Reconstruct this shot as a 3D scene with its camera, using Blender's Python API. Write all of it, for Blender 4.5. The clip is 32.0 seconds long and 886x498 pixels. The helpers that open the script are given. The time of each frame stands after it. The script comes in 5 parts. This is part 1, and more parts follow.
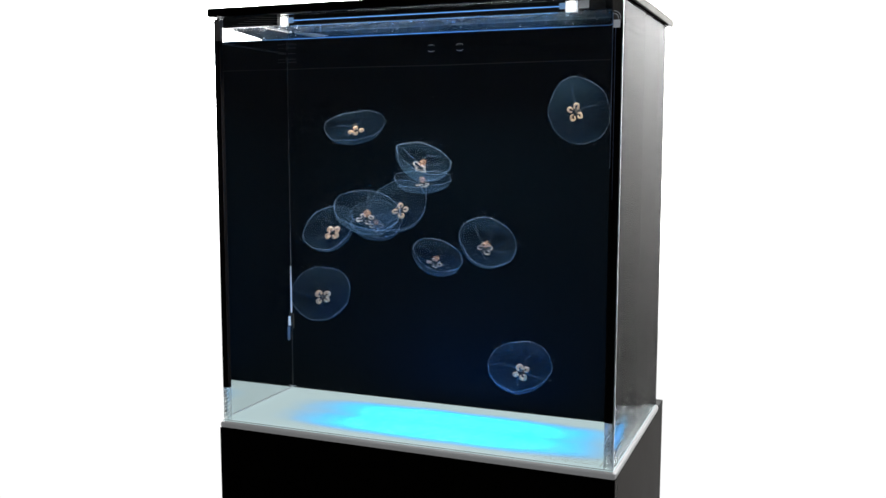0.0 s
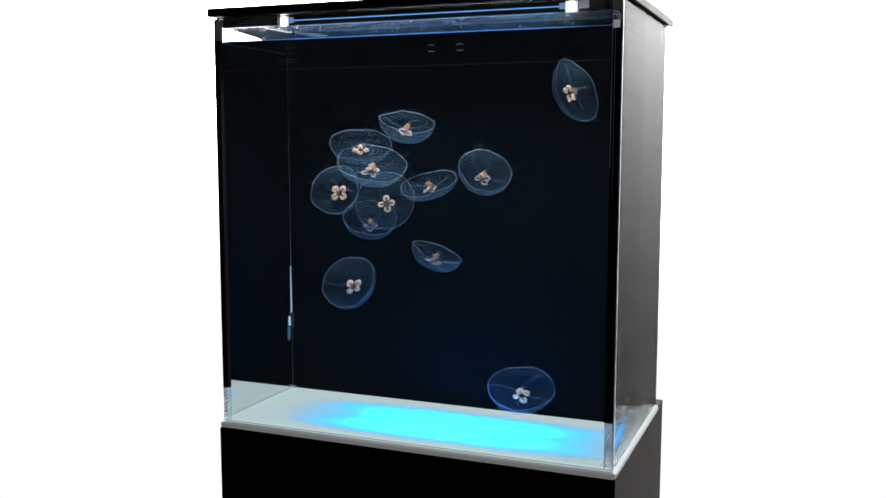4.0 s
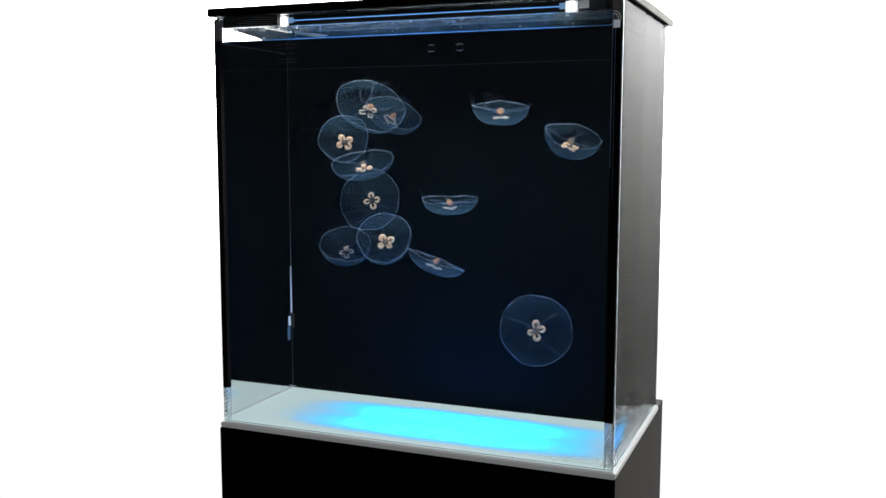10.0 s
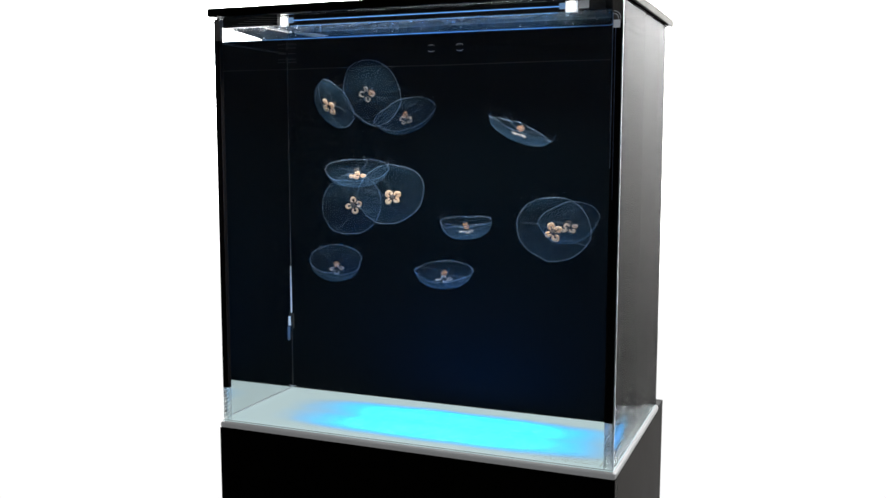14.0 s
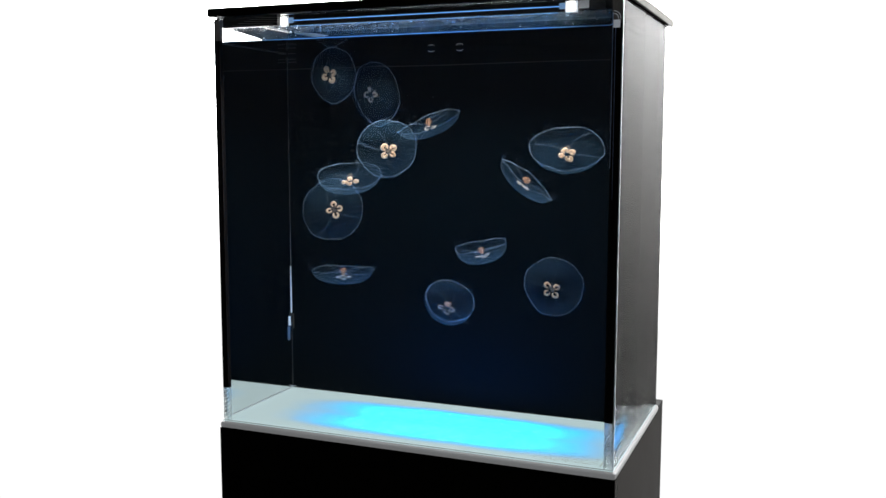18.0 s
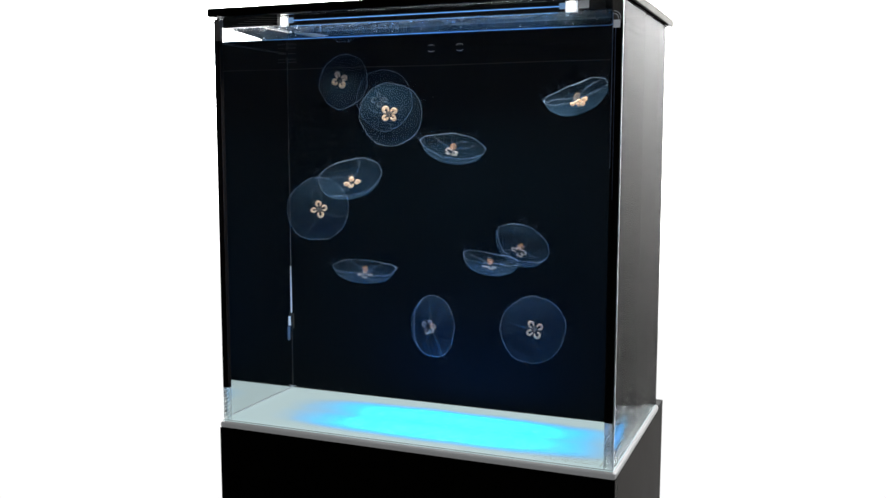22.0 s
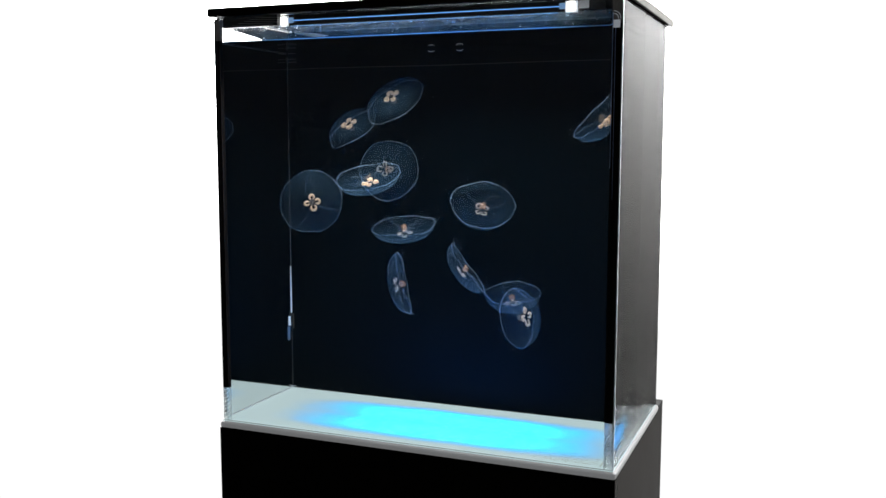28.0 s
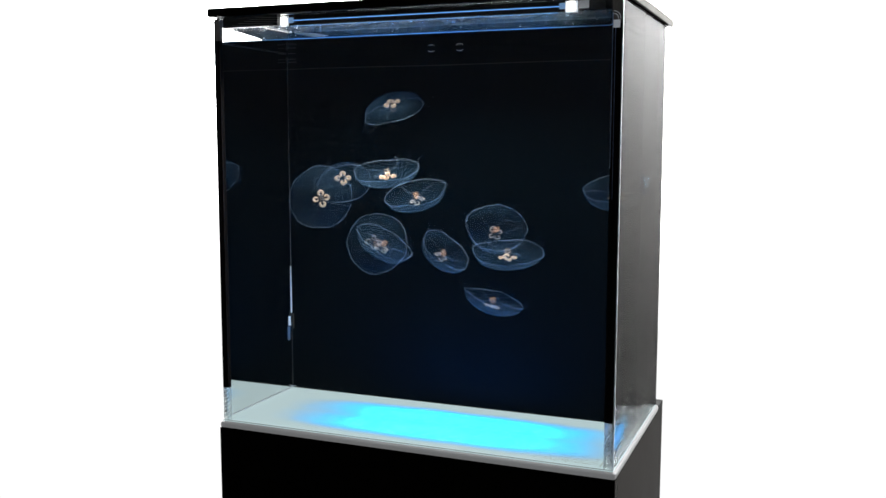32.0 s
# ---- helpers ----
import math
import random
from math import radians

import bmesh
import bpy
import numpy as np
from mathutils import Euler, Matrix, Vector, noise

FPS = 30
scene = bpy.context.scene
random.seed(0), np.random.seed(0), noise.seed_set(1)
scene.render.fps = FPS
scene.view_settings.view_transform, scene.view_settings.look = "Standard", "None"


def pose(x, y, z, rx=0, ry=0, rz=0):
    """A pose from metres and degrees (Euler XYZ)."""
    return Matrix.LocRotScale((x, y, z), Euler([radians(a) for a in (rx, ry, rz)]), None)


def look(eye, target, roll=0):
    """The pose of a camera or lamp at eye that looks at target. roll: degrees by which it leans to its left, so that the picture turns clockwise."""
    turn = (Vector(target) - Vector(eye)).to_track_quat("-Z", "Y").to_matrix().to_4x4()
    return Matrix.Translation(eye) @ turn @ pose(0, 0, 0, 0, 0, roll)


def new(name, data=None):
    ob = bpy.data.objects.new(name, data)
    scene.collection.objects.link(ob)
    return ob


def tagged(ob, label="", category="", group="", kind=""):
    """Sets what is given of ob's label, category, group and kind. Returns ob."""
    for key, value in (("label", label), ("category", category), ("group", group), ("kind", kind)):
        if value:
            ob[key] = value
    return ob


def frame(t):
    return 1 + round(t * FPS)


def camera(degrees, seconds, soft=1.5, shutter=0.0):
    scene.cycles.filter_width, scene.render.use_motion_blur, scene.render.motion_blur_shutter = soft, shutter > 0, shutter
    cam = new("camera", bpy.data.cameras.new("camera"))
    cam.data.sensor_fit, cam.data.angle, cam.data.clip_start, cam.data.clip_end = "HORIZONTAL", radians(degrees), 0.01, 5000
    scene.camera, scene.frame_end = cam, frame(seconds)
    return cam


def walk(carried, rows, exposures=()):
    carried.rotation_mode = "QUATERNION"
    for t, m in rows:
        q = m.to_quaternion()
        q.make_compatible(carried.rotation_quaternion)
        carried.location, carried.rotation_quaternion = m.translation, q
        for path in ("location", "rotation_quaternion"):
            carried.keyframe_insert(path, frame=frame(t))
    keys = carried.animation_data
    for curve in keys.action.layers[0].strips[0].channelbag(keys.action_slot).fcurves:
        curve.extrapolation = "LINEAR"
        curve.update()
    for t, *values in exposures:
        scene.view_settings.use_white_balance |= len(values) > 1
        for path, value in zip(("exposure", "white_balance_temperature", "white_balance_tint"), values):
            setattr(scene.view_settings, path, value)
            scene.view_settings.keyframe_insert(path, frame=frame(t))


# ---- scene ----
# ---- camera: stands still before the tank ----
cam = camera(50.410, 32.0, soft=1.5)
EYE = look((0.8531, -1.2031, 0.4376), (0.3308, 0.0922, 0.2742), 0.065)
walk(cam, [(0.0, EYE), (32.0, EYE)], [(0.0, 0.0), (32.0, 0.0)])

# ---- plan, in metres: x along the front pane, y to the back, z up from the white base plate ----
X0, W, D, H = -0.002, 0.611, 0.3400, 0.6172   # outside of the acrylic box
BACK = 0.2155                      # front face of the black back panel
WATER = 0.5815                     # water level
INL = -0.0038                      # inner face of the far side pane
INR = 0.598                        # inner face of the near side pane
FLOOR = -0.85                      # floor of the studio

# ---- light: glowing studio backdrop, dark room, lamp bar under the lid, glowing base plate ----
world = bpy.data.worlds.new("studio_dark")
scene.world = world
world.use_nodes = True
world.node_tree.nodes["Background"].inputs[0].default_value = (0.5, 0.52, 0.55, 1)
world.node_tree.nodes["Background"].inputs[1].default_value = 0.05


def area(name, m, w, h, power, color, spread=180):
    data = bpy.data.lights.new(name, "AREA")
    data.shape, data.size, data.size_y, data.energy, data.color = "RECTANGLE", w, h, power, color
    data.spread = radians(spread)
    ob = new(name, data)
    ob.matrix_world = m
    return ob


# blue strip along the front of the lamp bar, and the white lamps under the lid that shine down into the water
area("strip_light", pose(0.318, 0.0262, 0.6066, -30), 0.40, 0.002, 0.16, (0.20, 0.48, 1.0), 70)
area("hood_light", pose(0.322, 0.046, 0.601), 0.464, 0.03, 1.74, (0.90, 0.95, 0.95), 115)


# ---- materials ----
class Mat:
    """A node material built step by step."""

    def __init__(self, name):
        self.m = bpy.data.materials.new(name)
        self.m.use_nodes = True
        self.t = self.m.node_tree
        self.t.nodes.clear()
        self.out = self.t.nodes.new("ShaderNodeOutputMaterial")

    def node(self, kind, **values):
        n = self.t.nodes.new("ShaderNode" + kind)
        for k, v in values.items():
            if k in n.inputs:
                n.inputs[k].default_value = v
        return n

    def link(self, a, b):
        self.t.links.new(a, b)

    def noise(self, scale, detail=3.0, rough=0.55, stretch=None):
        c = self.node("TexCoord")
        n = self.t.nodes.new("ShaderNodeTexNoise")
        n.inputs["Scale"].default_value = scale
        n.inputs["Detail"].default_value = detail
        n.inputs["Roughness"].default_value = rough
        if stretch:
            mp = self.t.nodes.new("ShaderNodeMapping")
            mp.inputs["Scale"].default_value = stretch
            self.link(c.outputs["Object"], mp.inputs["Vector"])
            self.link(mp.outputs["Vector"], n.inputs["Vector"])
        else:
            self.link(c.outputs["Object"], n.inputs["Vector"])
        return n

    def ramp(self, source, *stops):
        r = self.t.nodes.new("ShaderNodeValToRGB")
        while len(r.color_ramp.elements) < len(stops):
            r.color_ramp.elements.new(0.5)
        for el, (at, col) in zip(r.color_ramp.elements, stops):
            el.position = at
            el.color = (col, col, col, 1) if isinstance(col, (int, float)) else (*col, 1)
        self.link(source, r.inputs["Fac"])
        return r


def surface(name, dark, light, rough, scale=60, metal=0.0, spec=0.5, bump=0.0, stretch=None, ior=1.5, rough_var=0.1):
    """An opaque surface: two tones of noise, a fine relief, uneven gloss."""
    k = Mat(name)
    b = k.node("BsdfPrincipled")
    b.inputs["Metallic"].default_value = metal
    b.inputs["Specular IOR Level"].default_value = spec
    b.inputs["IOR"].default_value = ior
    n1, n2 = k.noise(scale, 4, 0.6, stretch), k.noise(scale * 0.13, 2, 0.5, stretch)
    mix = k.t.nodes.new("ShaderNodeMath")
    mix.operation = "MULTIPLY_ADD"
    mix.inputs[1].default_value = 0.5
    k.link(n1.outputs["Fac"], mix.inputs[0])
    half = k.t.nodes.new("ShaderNodeMath")
    half.operation = "MULTIPLY"
    half.inputs[1].default_value = 0.5
    k.link(n2.outputs["Fac"], half.inputs[0])
    k.link(half.outputs[0], mix.inputs[2])
    k.link(k.ramp(mix.outputs[0], (0.3, dark), (0.7, light)).outputs[0], b.inputs["Base Color"])
    lo, hi = max(0.0, rough - rough_var), min(1.0, rough + rough_var)
    k.link(k.ramp(n2.outputs["Fac"], (0.3, lo), (0.7, hi)).outputs[0], b.inputs["Roughness"])
    if bump:
        bp = k.t.nodes.new("ShaderNodeBump")
        bp.inputs["Strength"].default_value = bump
        bp.inputs["Distance"].default_value = 0.001
        k.link(n1.outputs["Fac"], bp.inputs["Height"])
        k.link(bp.outputs[0], b.inputs["Normal"])
    k.link(b.outputs[0], k.out.inputs[0])
    return k.m


def clear(name, tint, rough=0.0, ior=1.49):
    k = Mat(name)
    b = k.node("BsdfPrincipled")
    b.inputs["Base Color"].default_value = (*tint, 1)
    b.inputs["Transmission Weight"].default_value = 1.0
    b.inputs["Roughness"].default_value = rough
    b.inputs["IOR"].default_value = ior
    k.link(b.outputs[0], k.out.inputs[0])
    return k.m


def film(name, color, cover, glow=0.5, scale=90.0, vary=0.5):
    """Thin jelly: mostly clear, scattering a little of the light that falls on it from either side."""
    k = Mat(name)
    clear_ = k.node("BsdfTransparent")
    d, tr = k.node("BsdfDiffuse"), k.node("BsdfTranslucent")
    for s in (d, tr):
        s.inputs["Color"].default_value = (*color, 1)
    both = k.t.nodes.new("ShaderNodeMixShader")
    both.inputs[0].default_value = glow
    k.link(d.outputs[0], both.inputs[1])
    k.link(tr.outputs[0], both.inputs[2])
    m = k.t.nodes.new("ShaderNodeMixShader")
    n = k.noise(scale, 4, 0.65)
    r = k.ramp(n.outputs["Fac"], (0.25, cover * (1 - vary)), (0.75, min(1.0, cover * (1 + vary))))
    k.link(r.outputs[0], m.inputs[0])
    k.link(clear_.outputs[0], m.inputs[1])
    k.link(both.outputs[0], m.inputs[2])
    k.link(m.outputs[0], k.out.inputs[0])
    return k.m


BLACK = surface("black_acrylic", 0.003, 0.008, 0.28, 40, spec=0.12, bump=0.02)
LIDBLACK = surface("black_lid_acrylic", (0.006, 0.005, 0.0045), (0.012, 0.010, 0.009), 0.22, 70, bump=0.03, ior=1.030)
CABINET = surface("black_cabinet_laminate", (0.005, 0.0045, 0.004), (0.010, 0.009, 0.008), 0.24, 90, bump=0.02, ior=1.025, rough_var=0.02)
BACKMAT = surface("black_back_panel", (0.0001, 0.0015, 0.0029), (0.0002, 0.0023, 0.0045), 0.6, 25, spec=0.01, bump=0.05)
GREY = surface("dark_grey_back_strip", 0.02, 0.035, 0.5, 80, bump=0.05, ior=1.05)
# lighter copy of the cabinet laminate, painting the grazing reflection on its side
CABINET_SIDE = surface("black_laminate_lit_side", (0.010, 0.009, 0.008), (0.016, 0.0145, 0.013), 0.30, 90, bump=0.02, ior=1.024, rough_var=0.02)
EDGE = surface("dark_bonded_edge", (0.006, 0.005, 0.005), (0.020, 0.017, 0.016), 0.3, 90, spec=0.12, ior=1.012, stretch=(1, 1, 0.03))
EDGE_TOP = surface("smoky_bonded_edge", (0.03, 0.028, 0.026), (0.16, 0.155, 0.15), 0.3, 160, spec=0.2, ior=1.012, stretch=(1, 1, 0.35))
JOINT = surface("grey_gap_shadow", 0.10, 0.22, 0.5, 60, spec=0.2)
LINE_BROWN = surface("brownish_bond_line", (0.05, 0.038, 0.032), (0.13, 0.10, 0.09), 0.4, 60, spec=0.2)
LINE_BLUE = surface("bluish_bond_line", (0.12, 0.20, 0.36), (0.42, 0.55, 0.75), 0.4, 60, spec=0.2)
BRACKET = surface("pale_bracket_plastic", 0.42, 0.62, 0.4, 90, spec=0.3)
REFLECTOR = surface("grey_reflector", 0.25, 0.45, 0.4, 70, spec=0.2)
# streaked brace tone and pale streaks paint reflections in the clear brace
BRACE = surface("smoky_brace_acrylic", (0.006, 0.006, 0.008), (0.035, 0.033, 0.036), 0.25, 60, spec=0.2, stretch=(0.15, 1, 1))
STREAK = surface("light_reflection_streak", 0.12, 0.30, 0.4, 60)
WETGREY = surface("wet_grey_acrylic", (0.03, 0.032, 0.036), (0.22, 0.22, 0.22), 0.35, 260, spec=0.3, bump=0.4)
# pale tone paints the backdrop's reflection on the black lid's edge
LID_EDGE = surface("lid_edge_reflection", (0.10, 0.098, 0.093), (0.15, 0.147, 0.14), 0.35, 50, spec=0.2, ior=1.012)
BEAD = surface("white_glue_bead", (0.75, 0.78, 0.80), (0.92, 0.94, 0.95), 0.3, 120, spec=0.5)
# pale tone paints the lamp light carried along the clear corner edge
CORNER = surface("polished_corner_acrylic", (0.36, 0.42, 0.48), (0.62, 0.68, 0.74), 0.4, 120, spec=0.3, stretch=(1, 1, 0.05))
SEAM = surface("pale_silicone_seam", (0.6, 0.66, 0.70), (0.78, 0.84, 0.88), 0.4, 120, spec=0.4)
STUDIO = surface("dark_studio_wall", 0.008, 0.013, 0.9, 6, spec=0.1, bump=0.1)
STUDIO_FLOOR = surface("dark_studio_floor", 0.014, 0.024, 0.7, 8, spec=0.2, bump=0.1)
SPECK = surface("brown_debris", (0.10, 0.085, 0.04), (0.26, 0.22, 0.12), 0.9, 300)
PANE = clear("clear_acrylic", (0.985, 0.992, 0.99))
DROP = clear("water_drop", (1, 1, 1), ior=1.33)
MIRROR = surface("far_pane_inner_face", 0.80, 0.88, 0.015, 30, metal=1.0, rough_var=0.012)
SURFACE = surface("water_from_below", 0.55, 0.65, 0.02, 24, metal=1.0, bump=0.25, rough_var=0.01)


def side_material(name="smoked_side_acrylic", tone=0.11, gloss=1.0155):
    """Smoked clear side pane with faint upright streaks."""
    k = Mat(name)
    b = k.node("BsdfPrincipled")
    b.inputs["Base Color"].default_value = (tone * 1.02, tone, tone * 0.96, 1)
    b.inputs["Transmission Weight"].default_value = 0.86
    b.inputs["IOR"].default_value = gloss
    n = k.noise(70, 3, 0.6, (1, 1, 0.04))
    k.link(k.ramp(n.outputs["Fac"], (0.3, 0.10), (0.7, 0.22)).outputs[0], b.inputs["Roughness"])
    k.link(b.outputs[0], k.out.inputs[0])
    return k.m


def plate_material():
    """White light-diffusing plate over a blue lamp: a long soft oval of cyan shines through it."""
    k = Mat("lit_white_base_plate")
    b = k.node("BsdfPrincipled")
    n = k.noise(55, 4, 0.6)
    k.link(k.ramp(n.outputs["Fac"], (0.3, (0.07, 0.075, 0.075)), (0.7, (0.10, 0.105, 0.105))).outputs[0], b.inputs["Base Color"])
    b.inputs["Roughness"].default_value = 0.45
    b.inputs["Specular IOR Level"].default_value = 0.3
    c = k.node("TexCoord")
    mp = k.t.nodes.new("ShaderNodeMapping")
    mp.vector_type = "POINT"
    mp.inputs["Location"].default_value = (-0.340 / 0.322, -0.104 / 0.091, 0)
    mp.inputs["Scale"].default_value = (1 / 0.322, 1 / 0.091, 0)
    k.link(c.outputs["Object"], mp.inputs["Vector"])
    sx = k.t.nodes.new("ShaderNodeSeparateXYZ")
    k.link(mp.outputs[0], sx.inputs[0])

    def step(op, a, b):
        n = k.t.nodes.new("ShaderNodeMath")
        n.operation = op
        k.link(a, n.inputs[0])
        if isinstance(b, float):
            n.inputs[1].default_value = b
        elif b:
            k.link(b, n.inputs[1])
        return n.outputs[0]

    off = step("SUBTRACT", step("ABSOLUTE", sx.outputs["Y"], None), 0.4)
    rows = step("MAXIMUM", step("MULTIPLY", off, 1.667), step("MULTIPLY", off, -0.9))  # two rows of lamps
    cubes = [step("POWER", a, 2.8) for a in (step("ABSOLUTE", sx.outputs["X"], None), rows)]
    far = step("POWER", step("ADD", cubes[0], cubes[1]), 1 / 2.8)
    wob = k.noise(14, 2, 0.5)
    add = k.t.nodes.new("ShaderNodeMath")
    add.operation = "MULTIPLY_ADD"
    add.inputs[1].default_value = 0.16
    k.link(wob.outputs["Fac"], add.inputs[0])
    k.link(far, add.inputs[2])
    # outer stops glow white over a dark base, in place of light falling there
    r = k.ramp(add.outputs[0], (0, (0.0019, 0.3333, 1.0000)), (0.3, (0.0019, 0.2190, 0.7143)), (0.5, (0.0017, 0.0643, 0.2857)), (0.63, (0.0024, 0.0381, 0.0905)), (0.73, (0.0057, 0.0295, 0.0486)), (0.82, (0.0114, 0.0257, 0.0390)), (0.91, (0.0171, 0.0252, 0.0295)), (1, (0.0205, 0.0267, 0.0274)))
    k.link(r.outputs[0], b.inputs["Emission Color"])
    b.inputs["Emission Strength"].default_value = 21.0
    k.link(b.outputs[0], k.out.inputs[0])
    return k.m


def blue_spot_material():
    """Thin film with one soft blue spot painted in for refracted lamp light."""
    m = film("painted_blue_spot", (0.22, 0.60, 1.0), 0.4, glow=0.7)
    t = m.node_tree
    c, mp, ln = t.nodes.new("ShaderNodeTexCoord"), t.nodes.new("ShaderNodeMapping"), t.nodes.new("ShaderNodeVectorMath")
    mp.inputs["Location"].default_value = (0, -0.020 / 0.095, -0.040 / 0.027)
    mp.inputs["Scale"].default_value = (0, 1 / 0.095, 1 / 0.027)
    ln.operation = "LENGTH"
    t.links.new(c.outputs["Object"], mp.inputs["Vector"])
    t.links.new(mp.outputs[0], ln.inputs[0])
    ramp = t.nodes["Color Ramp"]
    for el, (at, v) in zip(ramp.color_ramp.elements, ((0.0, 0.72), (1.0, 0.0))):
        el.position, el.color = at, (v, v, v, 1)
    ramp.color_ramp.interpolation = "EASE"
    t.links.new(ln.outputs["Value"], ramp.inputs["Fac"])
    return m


def plate_refraction_material():
    """Pale film painting the refracted white floor plate, fading towards the upper slope."""
    m = film("painted_plate_refraction", (0.78, 0.84, 0.86), 0.4, glow=0.4)
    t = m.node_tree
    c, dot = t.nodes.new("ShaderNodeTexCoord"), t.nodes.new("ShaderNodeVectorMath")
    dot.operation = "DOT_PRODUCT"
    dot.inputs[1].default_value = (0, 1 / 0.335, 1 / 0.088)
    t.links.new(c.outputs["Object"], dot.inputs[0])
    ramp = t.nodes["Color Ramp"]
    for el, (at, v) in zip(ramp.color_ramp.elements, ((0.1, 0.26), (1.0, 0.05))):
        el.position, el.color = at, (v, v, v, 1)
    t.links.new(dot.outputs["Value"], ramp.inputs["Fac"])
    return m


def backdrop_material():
    """White backdrop that glows itself, brighter upwards to grade the side pane's reflection."""
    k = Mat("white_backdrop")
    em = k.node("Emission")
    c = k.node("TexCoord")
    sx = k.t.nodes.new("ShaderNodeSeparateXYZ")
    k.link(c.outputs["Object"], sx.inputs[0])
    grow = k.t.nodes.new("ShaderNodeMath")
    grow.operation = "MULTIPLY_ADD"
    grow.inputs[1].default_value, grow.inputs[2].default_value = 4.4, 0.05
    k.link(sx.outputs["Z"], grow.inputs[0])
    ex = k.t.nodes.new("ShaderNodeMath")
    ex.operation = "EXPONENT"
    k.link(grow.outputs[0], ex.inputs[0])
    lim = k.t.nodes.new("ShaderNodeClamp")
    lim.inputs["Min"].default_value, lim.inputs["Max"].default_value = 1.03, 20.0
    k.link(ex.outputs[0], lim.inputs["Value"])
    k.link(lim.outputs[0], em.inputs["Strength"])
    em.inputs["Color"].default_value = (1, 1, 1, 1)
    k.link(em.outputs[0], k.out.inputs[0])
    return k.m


def glow_material(name, color, strength):
    k = Mat(name)
    em = k.node("Emission")
    em.inputs["Color"].default_value = (*color, 1)
    em.inputs["Strength"].default_value = strength
    k.link(em.outputs[0], k.out.inputs[0])
    return k.m


# dark base with an added glow, standing in for light on its front edge
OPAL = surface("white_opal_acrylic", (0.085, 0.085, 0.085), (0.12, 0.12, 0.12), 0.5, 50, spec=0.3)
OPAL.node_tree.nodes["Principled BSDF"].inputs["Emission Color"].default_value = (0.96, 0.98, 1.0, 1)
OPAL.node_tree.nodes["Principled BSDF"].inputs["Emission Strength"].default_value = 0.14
# faint glow added to unlit front parts, in place of light on their acrylic
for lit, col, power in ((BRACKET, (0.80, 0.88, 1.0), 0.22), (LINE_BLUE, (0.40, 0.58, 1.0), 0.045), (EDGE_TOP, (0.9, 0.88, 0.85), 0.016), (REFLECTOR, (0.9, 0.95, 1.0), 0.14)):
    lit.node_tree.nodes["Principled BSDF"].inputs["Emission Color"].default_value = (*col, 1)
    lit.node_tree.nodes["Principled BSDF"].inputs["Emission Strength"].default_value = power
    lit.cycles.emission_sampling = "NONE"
SIDE, PLATE, BACKDROP = side_material(), plate_material(), backdrop_material()
# lighter copy of the pane, painting its brighter band above the waterline
SIDE_TOP = side_material("dry_side_acrylic", 0.125, 1.0163)
FOOT = film("milky_foot_acrylic", (0.80, 0.86, 0.88), 0.30, glow=0.6, scale=120, vary=0.4)
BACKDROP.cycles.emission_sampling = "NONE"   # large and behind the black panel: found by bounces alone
LED_WHITE = glow_material("white_led", (1.0, 0.98, 0.95), 3.0)
HALO_SOFT = glow_material("soft_white_halo", (0.85, 0.92, 1.0), 0.75)
HALO_DIM = glow_material("dim_blue_halo", (0.30, 0.55, 0.95), 0.45)
LED_BLUE = glow_material("blue_led", (0.13, 0.36, 0.85), 1.3)
GLOW_LINE = glow_material("bluish_glow_line", (0.20, 0.50, 1.0), 0.45)
for dim in (OPAL, LED_WHITE, HALO_SOFT, HALO_DIM, LED_BLUE, GLOW_LINE):
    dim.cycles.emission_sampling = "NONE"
BELL = film("bell_jelly", (0.066, 0.152, 0.240), 0.120, vary=0.12, scale=60)
RIM = film("bell_margin", (0.70, 0.86, 1.0), 0.66, vary=0.9, scale=650)
CANAL = film("radial_canals", (0.25, 0.37, 0.50), 0.029, vary=0.3)
ARM = film("oral_arm_jelly", (0.36, 0.50, 0.66), 0.10, scale=200)
HAIR = film("tentacle_jelly", (0.22, 0.32, 0.5), 0.075, scale=300)
GONAD = film("peach_gonad", (1.0, 0.74, 0.50), 0.66, scale=520, vary=0.45)
PALE_GONAD = film("cream_gonad", (0.92, 0.80, 0.68), 0.30, scale=420, vary=0.25)
MOUTH = film("pale_mouth", (0.95, 0.70, 0.50), 0.13, scale=420, vary=0.9)
STOMACH = film("orange_stomach", (1.0, 0.52, 0.26), 0.24, scale=420, vary=0.85)


# ---- helpers ----
def mesh_of(name, bm, smooth=False):
    me = bpy.data.meshes.new(name)
    bm.normal_update()
    bm.to_mesh(me)
    bm.free()
    if smooth:
        me.shade_smooth()
    return me


def part(name, bm, material, parent=None, label="", smooth=False):
    """One mesh object, under its thing or part."""
    me = mesh_of(name, bm, smooth) if isinstance(bm, bmesh.types.BMesh) else bm
    if material and not me.materials:
        me.materials.append(material)
    ob = new(name, me)
    if parent:
        ob.parent = parent
    if label:
        ob["label"] = label
    return ob


def box_into(bm, lo, hi, bevel=0.0):
    """Adds a box between two corners, with its edges eased."""
    got = bmesh.ops.create_cube(bm, size=1)["verts"]
    for v in got:
        v.co = Vector([lo[i] + (v.co[i] + 0.5) * (hi[i] - lo[i]) for i in range(3)])
    if bevel:
        es = list({e for v in got for e in v.link_edges})
        bmesh.ops.bevel(bm, geom=es, offset=bevel, segments=2, affect="EDGES", profile=0.6)
    return bm


def box(lo, hi, bevel=0.0):
    return box_into(bmesh.new(), lo, hi, bevel)


